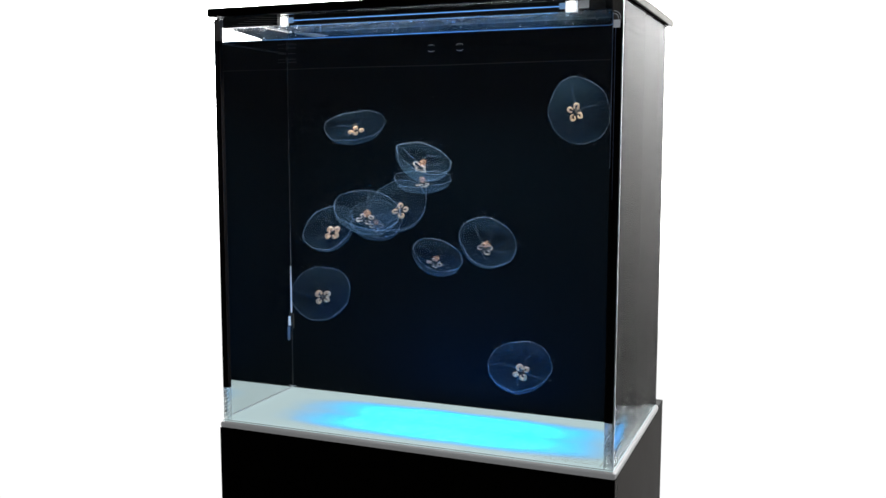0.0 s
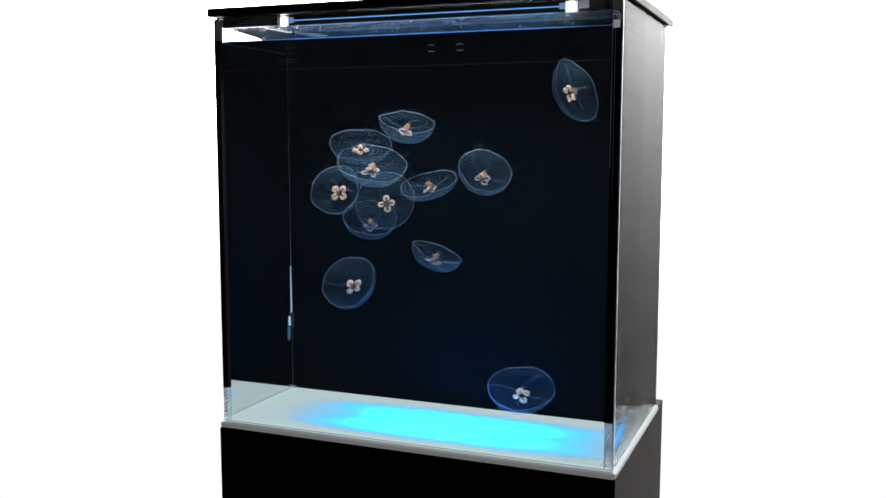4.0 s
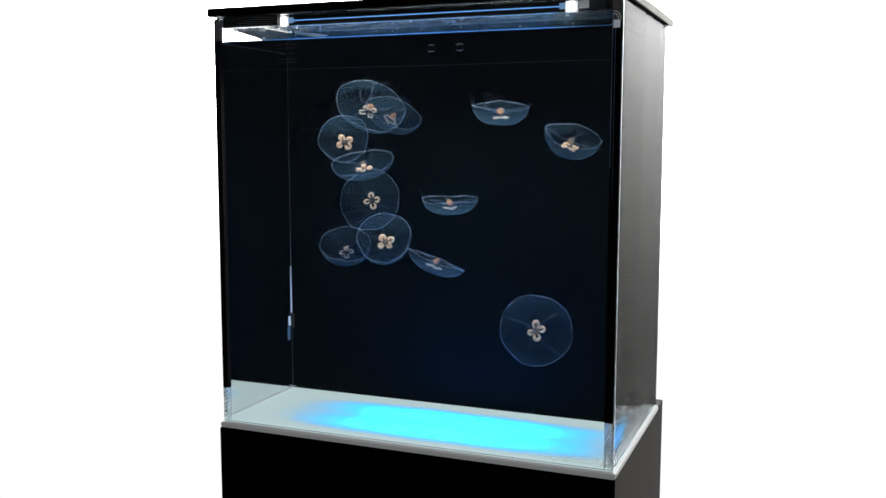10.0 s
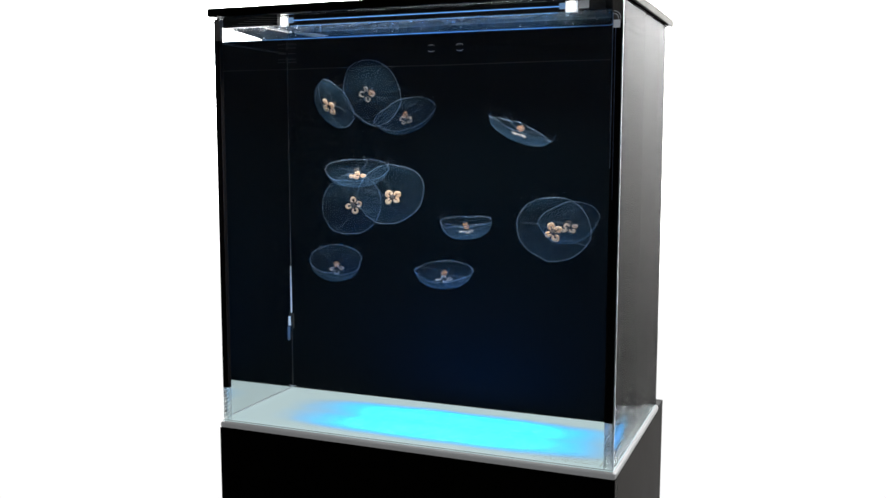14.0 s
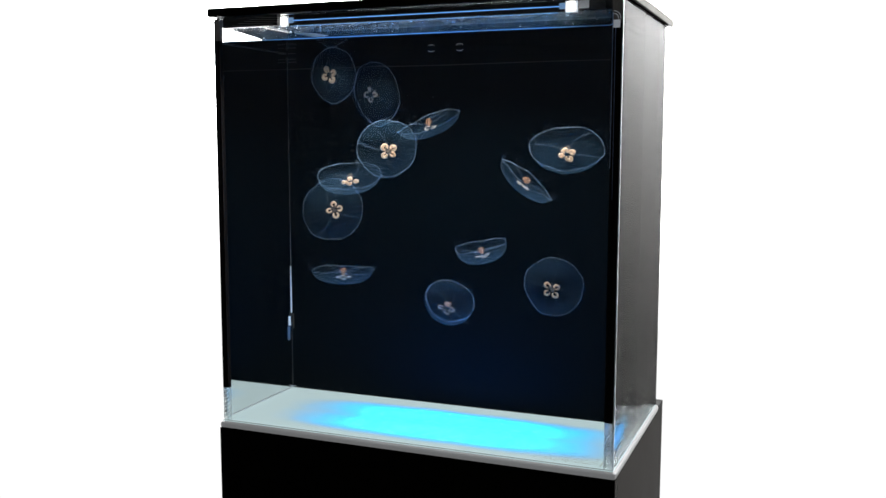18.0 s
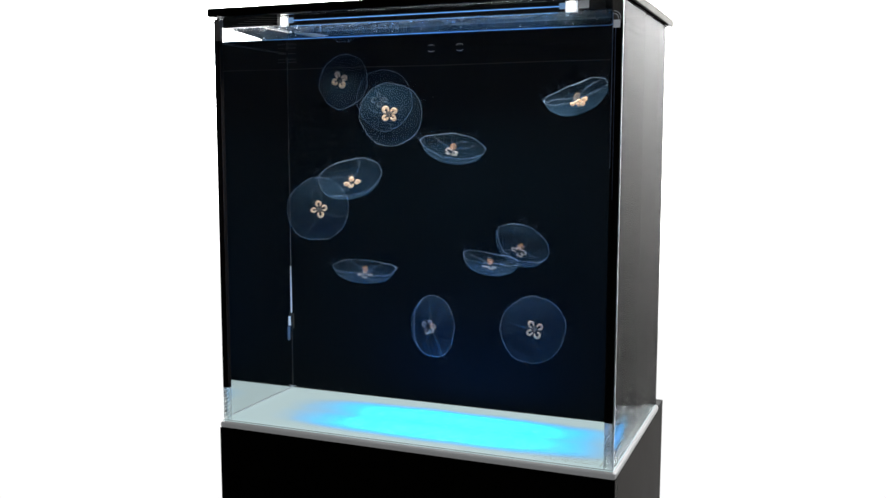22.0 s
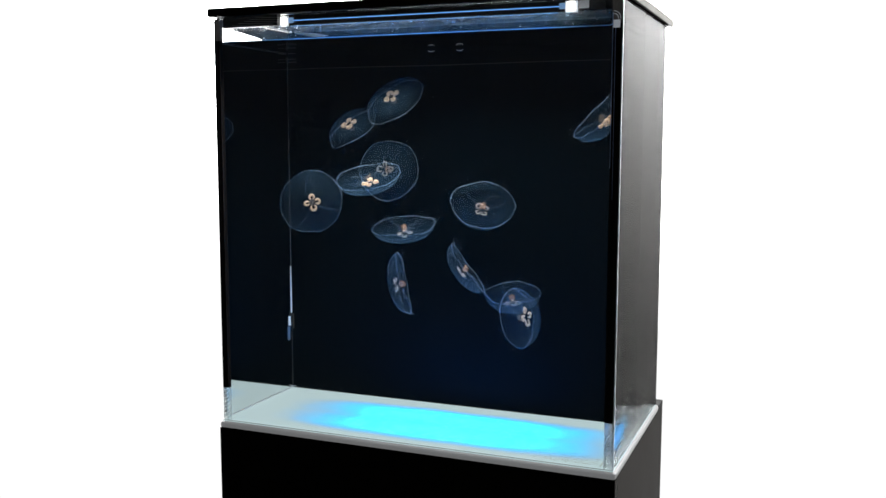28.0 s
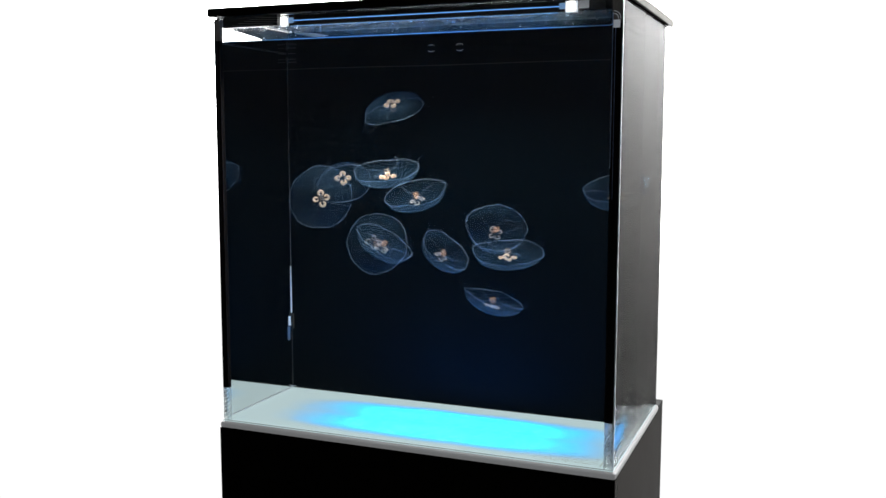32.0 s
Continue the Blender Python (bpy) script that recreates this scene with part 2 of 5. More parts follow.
def tube_into(bm, pts, radius, sides=6, taper=None, closed=False):
    """Adds a tube along points; taper gives the radius' factor at 0..1."""
    rings = []
    n = len(pts)
    for i, q in enumerate(pts):
        a = pts[(i - 1) % n] if closed or i else pts[i]
        b = pts[(i + 1) % n] if closed or i < n - 1 else pts[i]
        d = (Vector(b) - Vector(a)).normalized()
        s = d.cross(Vector((0.13, 0.21, 0.97)))
        s = s.normalized() if s.length > 1e-6 else d.orthogonal().normalized()
        w = d.cross(s)
        r = radius * (taper(i / max(1, n - 1)) if taper else 1)
        rings.append([bm.verts.new(Vector(q) + r * (math.cos(6.28318 * j / sides) * s + math.sin(6.28318 * j / sides) * w)) for j in range(sides)])
    for i in range(n if closed else n - 1):
        p, q = rings[i], rings[(i + 1) % n]
        for j in range(sides):
            bm.faces.new((p[j], p[(j + 1) % sides], q[(j + 1) % sides], q[j]))
    if not closed:
        bm.faces.new(rings[0][::-1])
        bm.faces.new(rings[-1])
    return bm


def tube(pts, radius, sides=6, taper=None, closed=False):
    return tube_into(bmesh.new(), pts, radius, sides, taper, closed)


def thing(name, label, category, group=""):
    return tagged(new(name), label, category, group)


def setting(ob, label=""):
    return tagged(ob, label, kind="structure")


# ---- the studio ----
setting(part("floor", box((-3.2, -3.0, FLOOR - 0.1), (3.8, 1.0, FLOOR)), STUDIO_FLOOR), "dark grey matt studio floor")
setting(part("backdrop", box((-3.2, 0.95, FLOOR), (3.8, 1.0, 2.0)), BACKDROP), "plain white studio backdrop, glowing brighter upwards")
setting(part("wall_west", box((-3.3, -3.0, FLOOR), (-3.2, 1.0, 2.0)), STUDIO), "dark matt studio wall")
setting(part("wall_east", box((3.8, -3.0, FLOOR), (3.9, 1.0, 2.0)), STUDIO), "dark matt studio wall")
setting(part("wall_south", box((-3.3, -3.1, FLOOR), (3.9, -3.0, 2.0)), STUDIO), "dark matt studio wall behind the viewer")
setting(part("ceiling", box((-3.3, -3.1, 2.0), (3.9, 1.0, 2.1)), STUDIO), "dark matt studio ceiling")

# ---- the cabinet under the tank ----
stand = thing("aquarium_cabinet", "tall black laminate cabinet carrying the aquarium", "cabinet")
CT, CL, CR = -0.0112, -0.0056, 0.6158
part("front_panel", box((CL, -0.0062, FLOOR), (CR, 0.013, CT), 0.0008), CABINET, stand)
part("side_panel", box((CL, 0.013, FLOOR), (0.013, 0.3675, CT), 0.0008), CABINET, stand)
part("side_panel", box((W - 0.013, 0.013, FLOOR), (CR, 0.3675, CT), 0.0008), CABINET_SIDE, stand, "black side panel, toned lighter for grazing reflection")
part("top_panel", box((0.013, 0.013, CT - 0.018), (W - 0.013, 0.3675, CT)), CABINET, stand)
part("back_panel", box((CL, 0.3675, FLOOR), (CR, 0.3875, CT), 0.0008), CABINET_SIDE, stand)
part("back_rail", box((CL, 0.3500, CT), (CR + 0.0002, 0.3875, -0.0035), 0.001), GREY, stand, "dark grey raised rail along the back")

# ---- the tank ----
tank = thing("jellyfish_aquarium", "clear acrylic jellyfish aquarium with black back, filled with water", "aquarium")
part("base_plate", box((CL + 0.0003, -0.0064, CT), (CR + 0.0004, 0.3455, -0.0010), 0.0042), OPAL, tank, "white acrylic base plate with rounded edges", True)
part("light_diffuser", box((X0 - 0.0010, -0.0018, -0.0012), (W + 0.0008, 0.3400, -0.0002), 0.0003), PLATE, tank, "white diffuser glowing cyan in the middle")
front = part("front_pane", box((X0 + 0.0060, 0.0, -0.0008), (INR + 0.0040, 0.0118, H - 0.001), 0.0004), PANE, tank, "clear acrylic front pane")
front.visible_shadow = False
# grey line painted in for the narrow shadow along the pane's foot
part("pane_gap_shadow", tube([(X0 + (W - X0) * i / 8, -0.0003, 0.0003) for i in range(9)], 0.0005, 5), JOINT, tank, "thin grey line painting the gap shadow under the front pane")
for x0, x1 in ((X0, X0 + 0.0106), (INR + 0.0002, W)):
    foot = 0.052 if x0 < 0.3 else 0.064
    part("pane_edge", box((x0, -0.0002, foot), (x1, 0.0120, WATER + 0.001), 0.0004), EDGE, tank, "dark bonded edge of the side pane")
    low = part("pane_edge", box((x0, -0.0002, -0.0008), (x1, 0.0120, foot - 0.0002), 0.0004), FOOT, tank, "milky foot of the bonded edge")
    low.visible_shadow = False
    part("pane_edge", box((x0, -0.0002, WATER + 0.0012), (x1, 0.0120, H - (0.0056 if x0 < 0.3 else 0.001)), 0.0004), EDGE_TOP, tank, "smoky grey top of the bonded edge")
# thin light lines where the panes are bonded
for x, r, z0, z1, name in ((X0 + 0.0100, 0.00030, 0.056, 0.57, "far"), (X0 + 0.0052, 0.00022, 0.30, 0.58, "far"), (INR + 0.0006, 0.00042, 0.40, 0.596, "near"), (INR + 0.0042, 0.00030, 0.36, 0.584, "near")):
    line = tube([(x, -0.0004, z0 + (z1 - z0) * i / 6) for i in range(7)], r, 5, lambda q: 0.35 + 0.65 * q)
    part("bond_line", line, LINE_BROWN if name == "far" else LINE_BLUE, tank, "thin bonding line in the corner edge")
side = part("side_pane", box((INR, 0.0120, -0.0008), (W, D, 0.5870), 0.0004), SIDE, tank, "smoked glossy acrylic side pane")
part("side_pane_top", box((INR, 0.0120, 0.5872), (W, D, H - 0.001), 0.0004), SIDE_TOP, tank, "dry top of the side pane, toned lighter for its bright band")
part("polished_corner", box((W - 0.0006, -0.0010, 0.0), (W + 0.0012, 0.0012, H - 0.001), 0.0002), CORNER, tank, "polished corner edge, painted bright for the light it carries")
part("polished_corner", box((W - 0.0030, D + 0.0001, 0.0), (W + 0.0006, D + 0.0024, H - 0.001), 0.0004), SIDE_TOP, tank, "pale polished rear edge of the side pane")
part("side_pane", box((INL - 0.006, 0.0120, 0.0), (INL, D, WATER)), MIRROR, tank, "far side pane, mirroring under water")
far_top = part("side_pane", box((INL - 0.006, 0.0120, WATER), (INL, D, H - 0.001)), PANE, tank, "clear top of the far side pane")
far_top.visible_shadow = False
part("back_panel", box((INL, BACK, -0.001), (INR - 0.0005, D, H - 0.001), 0.0004), BACKMAT, tank, "black back panel")
# added panel that keeps the backdrop from showing through the pane's rear end
part("rear_panel", box((INL - 0.006, D + 0.0026, 0.0), (W - 0.0035, D + 0.008, H - 0.001), 0.0004), BLACK, tank, "black rear panel, added to block the backdrop")

# thin films on the side pane, painting the refracted floor plate and its blue glow
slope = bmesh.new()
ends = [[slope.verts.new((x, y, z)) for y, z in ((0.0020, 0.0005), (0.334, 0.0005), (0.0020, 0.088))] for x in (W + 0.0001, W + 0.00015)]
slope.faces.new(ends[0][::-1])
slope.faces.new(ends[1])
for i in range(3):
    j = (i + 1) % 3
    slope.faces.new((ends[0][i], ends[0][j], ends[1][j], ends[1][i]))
part("plate_refraction", slope, plate_refraction_material(), tank, "pale film painting the floor plate refracted in the side pane")
part("painted_foot_glow", box((W + 0.0002, 0.0035, 0.0010), (W + 0.0006, 0.1350, 0.0850)), blue_spot_material(), tank, "thin film painted with blue lamp glow on the side pane")

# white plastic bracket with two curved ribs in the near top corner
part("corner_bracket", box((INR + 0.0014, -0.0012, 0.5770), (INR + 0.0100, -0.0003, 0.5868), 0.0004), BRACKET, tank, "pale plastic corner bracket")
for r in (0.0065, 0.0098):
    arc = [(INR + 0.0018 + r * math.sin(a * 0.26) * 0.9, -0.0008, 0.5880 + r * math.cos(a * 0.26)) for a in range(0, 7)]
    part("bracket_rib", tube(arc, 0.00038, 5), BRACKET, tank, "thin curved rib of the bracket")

# silicone seams
part("seam", tube([(INL + 0.0004, BACK - 0.0004, z) for z in (0.001, 0.15, 0.3, 0.45, 0.575)], 0.00013, 5), surface("dim_seam", 0.14, 0.28, 0.5, 80), tank, "thin seam in the back corner")
part("seam", tube([(INL + 0.0012, y, 0.0008) for y in (0.013, 0.08, 0.15, BACK - 0.001)], 0.0008, 5), SEAM, tank, "pale glue seam along the floor")
part("seam", tube([(INR - 0.002, y, 0.0012) for y in (0.013, 0.08, 0.15, BACK - 0.001)], 0.0013, 5), SEAM, tank, "pale glue seam along the floor")
part("seam", tube([(INR - 0.0006, 0.0126, z) for z in (0.055, 0.2, 0.4, 0.575)], 0.0003, 5), surface("blue_grey_seam", (0.03, 0.06, 0.14), (0.10, 0.16, 0.30), 0.3, 40), tank, "thin bluish seam in the front corner")
part("seam_end", tube([(INL + 0.001 + dx, BACK - 0.001, 0.001 + dz) for dx, dz in ((-0.005, 0.002), (-0.002, 0.001), (0, 0.0008), (0.004, 0.002), (0.007, 0.001))], 0.0005, 5), SEAM, tank, "lumpy end of the glue seam")

part("seam_bead", tube([(INL - 0.0002 + 0.0008, BACK - 0.0012, z) for z in (0.134, 0.155, 0.175, 0.198, 0.217)], 0.00095, 6, lambda s: 1 - 0.65 * s), BEAD, tank, "bright bead of glue in the back corner")
part("seam_bead", tube([(INL + 0.0008, BACK - 0.0080, z) for z in (0.1125, 0.118, 0.124, 0.1285)], 0.0019, 6, lambda s: 1 - 0.35 * s), BEAD, tank, "white blob of glue in the back corner")
part("seam_bead", tube([(INL + 0.0006, BACK - 0.0105, z) for z in (0.087, 0.094, 0.102, 0.111)], 0.0018, 6), surface("blue_grey_glue", (0.07, 0.12, 0.18), (0.14, 0.2, 0.30), 0.5, 80), tank, "blue-grey smear of glue in the back corner")
part("seam_stain", tube([(INL + 0.0035, BACK - 0.0006, z) for z in (0.106, 0.115, 0.125, 0.133)], 0.0012, 6), surface("brown_glue_stain", (0.02, 0.014, 0.005), (0.06, 0.045, 0.02), 0.7, 200), tank, "brownish stain beside the glue")
for i in range(8):
    z = 0.004 + 0.0062 * i
    part("glue_streak", tube([(X0 + 0.0012, -0.0004, z), (X0 + 0.005, -0.0004, z + 0.001), (X0 + 0.0098, -0.0004, z + 0.0042)], 0.0004, 5), SEAM, tank, "pale streak in the glued foot")
curl = [(INR + 0.0012 + 0.0085 * (1 - math.cos(a * 0.2)), -0.0003, 0.026 + 0.022 * math.sin(a * 0.2)) for a in range(8)]
part("glue_streak", tube(curl, 0.0005, 5), SEAM, tank, "pale curved streak in the glued foot")

# water surface and the bright meniscus on the front pane
sheet = bmesh.new()
bmesh.ops.create_grid(sheet, x_segments=24, y_segments=10, size=0.5)
for v in sheet.verts:
    x, y = v.co.x + 0.5, v.co.y + 0.5
    v.co = Vector((INL - 0.001 + x * (INR - INL + 0.002), 0.0125 + y * (BACK - 0.0135), WATER - 0.0004 * (1 - min(1.0, x * 5)) + 0.0006 * min(1.0, x * 5) * noise.noise(Vector((x * 9, y * 5, 0)))))
water = part("water_surface", sheet, SURFACE, tank, "still water surface seen from below", True)
water.visible_shadow = False
line = [(X0 + 0.0085, 0.0128, WATER + 0.0022), (X0 + 0.0095, 0.0128, WATER + 0.0006)]
line += [(0.012 + (INR - 0.0165) * i / 12, 0.0128, WATER) for i in range(13)]
line += [(INR - 0.0030, 0.0128, WATER + 0.0006), (INR - 0.0008, 0.0128, WATER + 0.0022), (INR + 0.0003, 0.0125, WATER + 0.0048), (INR + 0.0004, 0.0118, WATER + 0.0110), (INR + 0.0004, 0.0118, H - 0.0165)]
# blue film colour paints the lamp strip's reflection in the clear meniscus
part("meniscus", tube(line, 0.00048, 8), film("bright_meniscus", (0.30, 0.62, 1.0), 0.95, glow=0.8, scale=60, vary=0.1), tank, "bright thin waterline along the front", True)

part("faint_waterline", tube([(INL + 0.0006, 0.016 + (BACK - 0.02) * i / 8, WATER - 0.0012 + 0.0003 * math.sin(2.3 * i)) for i in range(9)], 0.00028, 5), surface("dim_far_mark", 0.02, 0.10, 0.5, 120), tank, "broken pale waterline on the far pane")
# the waterline's reflection, built as a dim tube on the back panel
part("faint_waterline", tube([(INL + 0.002 + (INR - INL - 0.004) * i / 10, BACK - 0.0004, 0.5548 + 0.0005 * math.sin(i)) for i in range(11)], 0.0006, 5), surface("dim_reflected_line", 0.003, 0.014, 0.6, 30), tank, "faint reflected waterline, painted on the back panel")

# two outlets, of which upper and lower lip catch the light, and the overflow comb in the back panel
LIP = surface("dim_ring", 0.3, 0.55, 0.4, 90)
for x in (0.2626, 0.3111):
    for up in (1, -1):
        lip = [(x + 0.0058 * math.cos(a * 0.35), BACK - 0.001, 0.5815 + up * (0.0022 + 0.0030 * math.sin(a * 0.35) ** 0.6)) for a in range(1, 9)]
        part("outlet_lip", tube(lip, 0.0005, 5), LIP, tank, "lip of a small round outlet in the back panel")

SLOT = surface("dim_slot", 0.06, 0.13, 0.4, 90)
for i in range(4):
    for j in (0, 2, 3):
        slot = tube([(-0.0005 + 0.0042 * i + 0.001 * (j % 2), BACK - 0.0012, 0.5805 - 0.0048 * j + dz) for dz in (0.0, 0.0016)], 0.0006, 5)
        part("comb_slot", slot, SLOT, tank, "small slot of the overflow comb")

# ---- lid and lamp bar ----
LT = 0.0122
lid = part("lid", box((-0.0080, -0.0080, H), (0.6156, 0.3868, H + LT), 0.0008), LIDBLACK, tank, "flat black acrylic lid")
part("lid_edge", box((0.6157, -0.0078, H + 0.0004), (0.6168, 0.3866, H + LT - 0.0004), 0.0004), LID_EDGE, lid, "black lid's edge, painted pale for the reflected backdrop")
# warm streak painting white backdrop light on the back panel
part("backdrop_glint", tube([(0.012, BACK - 0.0012, 0.6150), (0.030, BACK - 0.0012, 0.6128), (0.045, BACK - 0.0012, 0.6108), (0.060, BACK - 0.0012, 0.6095), (0.076, BACK - 0.0012, 0.6090)], 0.0030, 6, lambda q: 0.15 + 0.85 * math.sin(3.0 * q) ** 2), surface("warm_white_streak", (0.55, 0.50, 0.42), (0.95, 0.90, 0.80), 0.3, 220), tank, "warm white streak of backdrop light, painted on the back panel")
# matt black strips stand in for the shadow gap under the lid
for lo, hi in (((W + 0.0006, -0.006, H - 0.0012), (W + 0.0040, D + 0.004, H)), ((0.0, D + 0.009, H - 0.0100), (W - 0.004, D + 0.016, H))):
    part("shadow_gap", box(lo, hi, 0.0004), surface("black_gap_shade", 0.004, 0.008, 0.95, 200, spec=0.0), lid, "matt black strip standing in for the shadow gap under the lid")
for x0, x1 in ((X0 + 0.0112, 0.1035), (0.5655, INR - 0.0005)):
    part("brace", box((x0, 0.0122, H - 0.0155), (x1, 0.021, H), 0.0006), BRACE, lid, "short smoky brace under the lid")
    for i in range(5):
        z = H - 0.0140 + 0.0026 * i
        k = 0.18 + 0.11 * i if x0 < 0.3 else 0.05
        part("brace_streak", tube([(x0 + (x1 - x0) * (k + 0.62 * q), 0.0120, z + (0.0032 if x0 < 0.3 else 0.0006) * (0.5 - q)) for q in (0, 0.3, 0.6, 1)], 0.00022, 4), STREAK, lid, "thin light streak painting a reflection on the brace")
# added sloping mask on the far pane; the backdrop shows through the wedge left under it
wedge = bmesh.new()
rim_line = [(0.0125, 0.6052), (0.080, 0.6020), (0.135, 0.5975), (0.165, 0.5900), (0.185, WATER + 0.0005), (BACK - 0.001, WATER + 0.0005), (BACK - 0.001, H - 0.0012), (0.0125, H - 0.0012)]
ends = [[wedge.verts.new((x, y, z)) for y, z in rim_line] for x in (INL + 0.0004, INL + 0.0030)]
wedge.faces.new(ends[0][::-1])
wedge.faces.new(ends[1])
for i in range(len(rim_line)):
    j = (i + 1) % len(rim_line)
    wedge.faces.new((ends[0][i], ends[0][j], ends[1][j], ends[1][i]))
part("brace", wedge, WETGREY, lid, "sloping smoky grey mask added over the backdrop, wet with condensation")

lamp = thing("lamp_bar", "slim dark lamp bar with white ends and blue strip", "lamp")
part("housing", box((0.090, 0.026, 0.6025), (0.556, 0.062, H), 0.001), LIDBLACK, lamp)
part("led_strip", box((0.112, 0.0245, 0.6090), (0.531, 0.0258, 0.6102)), LED_BLUE, lamp, "blue light strip")
# added glow line: brightens the waterline, stands in for a row of lit drops
part("led_strip", box((0.116, 0.0265, 0.6017), (0.520, 0.0300, 0.6024)), GLOW_LINE, lamp, "added bluish glow line standing in for lit drops")
for x, way in ((0.1068, 1), (0.5395, -1)):
    part("end_light", box((x - 0.0062, 0.0235, 0.6020), (x + 0.0062, 0.0256, 0.6155), 0.0030), LED_WHITE, lamp, "white light at the end of the bar")
    # dim glowing blocks added for the soft halo of the end light
    part("end_halo", box((x - 0.0085, 0.0240, 0.6010), (x + 0.0085, 0.0257, 0.6160), 0.0010), HALO_SOFT, lamp, "dim block added as halo around the white light")
    part("end_halo", box((x + (0.0087 if way > 0 else -0.0165), 0.0243, 0.6060), (x + (0.0165 if way > 0 else -0.0087), 0.0258, 0.6140), 0.0008), HALO_DIM, lamp, "dim bluish block added as halo beside the white light")
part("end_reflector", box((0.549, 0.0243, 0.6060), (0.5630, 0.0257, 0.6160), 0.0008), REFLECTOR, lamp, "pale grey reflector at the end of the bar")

# ---- drops on the front pane above the waterline ----
random.seed(11)


def drop_mesh(r):
    bm = bmesh.new()
    bmesh.ops.create_uvsphere(bm, u_segments=8, v_segments=5, radius=r)
    for v in bm.verts:
        v.co.y *= 0.45
        v.co.z *= 1.15
    return bm


drops = bmesh.new()
for i in range(1150):
    big = random.random() < 0.03
    r = random.uniform(0.0011, 0.0017) if big else random.choice((0.00025, 0.0003, 0.0004, 0.0005, 0.0007)) * random.uniform(0.7, 1.2)
    x = random.uniform(0.012, INR - 0.004) if not big else random.uniform(0.25, INR - 0.01)
    z = WATER + 0.004 + 0.012 * random.random() if big else WATER + 0.002 + 0.0175 * (random.random() if random.random() < 0.4 else 0.7 + 0.3 * random.random())
    m = drop_mesh(r)
    bmesh.ops.translate(m, verts=m.verts, vec=(x, 0.0122, z))
    me = bpy.data.meshes.new("drop")
    m.to_mesh(me)
    m.free()
    drops.from_mesh(me)
    bpy.data.meshes.remove(me)
wet = part("condensation", drops, DROP, None, smooth=True)
wet.visible_shadow = False
tagged(wet, "water drops beaded on the pane above the waterline", "condensation", kind="stuff")

fine = bmesh.new()
for i in range(900):
    x, h = random.uniform(0.012, INR - 0.004), random.random() ** 0.45
    at, r = Vector((x, 0.0119, WATER + 0.0015 + 0.0175 * h)), random.uniform(0.0002, 0.0006)
    for v in bmesh.ops.create_icosphere(fine, subdivisions=1, radius=r)["verts"]:
        v.co = at + Vector((v.co.x, v.co.y * 0.4, v.co.z * random.choice((1.0, 1.0, 1.6))))
beads = part("fine_drops", fine, film("frosted_drops", (0.60, 0.82, 1.0), 0.32, glow=0.6, scale=300, vary=0.6), None)
beads.visible_shadow = False
tagged(beads, "fine frosty drops catching blue lamp light", "condensation", kind="stuff")

# fine mist on the inside of the pane between the waterline and the lid
fog = bmesh.new()
bmesh.ops.create_grid(fog, x_segments=2, y_segments=1, size=0.5)
for v in fog.verts:
    v.co = Vector((X0 + 0.0115 + (v.co.x + 0.5) * (INR - X0 - 0.0125), 0.0121, WATER + 0.001 + (v.co.y + 0.5) * 0.0185))
mist = part("mist", fog, film("mist_on_pane", (0.30, 0.58, 0.90), 0.050, glow=0.5, scale=420, vary=0.85), None)
tagged(mist, "fine condensation mist on the pane above the waterline", "condensation", kind="stuff")

# ---- debris on the base plate ----
bits = bmesh.new()
for i in range(520):
    if random.random() < 0.8:
        x, y = min(INR - 0.006, random.gauss(0.55, 0.03)), 0.016 + abs(random.gauss(0, 0.02))
    else:
        x, y = random.uniform(0.005, 0.56), random.choice((0.018, BACK - 0.006)) + random.uniform(-0.003, 0.003)
    r = random.choice((0.00014, 0.0002, 0.00028, 0.0005)) * random.uniform(0.7, 1.2)
    got = bmesh.ops.create_icosphere(bits, subdivisions=1, radius=r)["verts"]
    for v in got:
        v.co = Vector((x + v.co.x * 1.3, min(y, BACK - 0.003) + v.co.y, r * 0.4 + v.co.z * 0.5))
tagged(part("debris", bits, SPECK), "tiny brown specks of debris on the white plate", "debris", kind="stuff")

motes = bmesh.new()
for i in range(14):
    at = Vector((random.uniform(0.02, 0.58), random.uniform(0.03, 0.2), random.uniform(0.05, 0.56)))
    got = bmesh.ops.create_icosphere(motes, subdivisions=1, radius=random.uniform(0.00025, 0.0005))["verts"]
    for v in got:
        v.co += at
tagged(part("motes", motes, film("pale_mote", (0.8, 0.9, 1.0), 0.35)), "tiny pale motes floating in the water", "motes", kind="stuff")

# ---- moon jellyfish ----
# unit bell: radius 1 when spread, the crown at z 0.29, the gonads near z 0, the margin hanging at z -0.17
HINGE, FLAPS = 0.5, 32


def drop_of(r):
    """How far the bell lies below its crown at radius r: a shallow dome whose edge curls in."""
    dome = 0.35 * (1 - math.sqrt(1 - (0.90 * r) ** 2)) / (1 - math.sqrt(1 - 0.90 ** 2))
    return dome + 0.11 * max(0.0, (r - 0.84) / 0.16) ** 2.2


CROWN = 0.29


def crown_mesh(R):
    bm = bmesh.new()
    top = bm.verts.new((0, 0, CROWN * R))
    rings = []
    for i in range(1, 8):
        r = HINGE * i / 7
        rings.append([bm.verts.new((R * r * math.cos(a * math.tau / 64), R * r * math.sin(a * math.tau / 64), R * (CROWN - drop_of(r)))) for a in range(64)])
    for a in range(64):
        bm.faces.new((top, rings[0][a], rings[0][(a + 1) % 64]))
        for p, q in zip(rings, rings[1:]):
            bm.faces.new((p[a], q[a], q[(a + 1) % 64], p[(a + 1) % 64]))
    return mesh_of("bell_crown", bm, True)


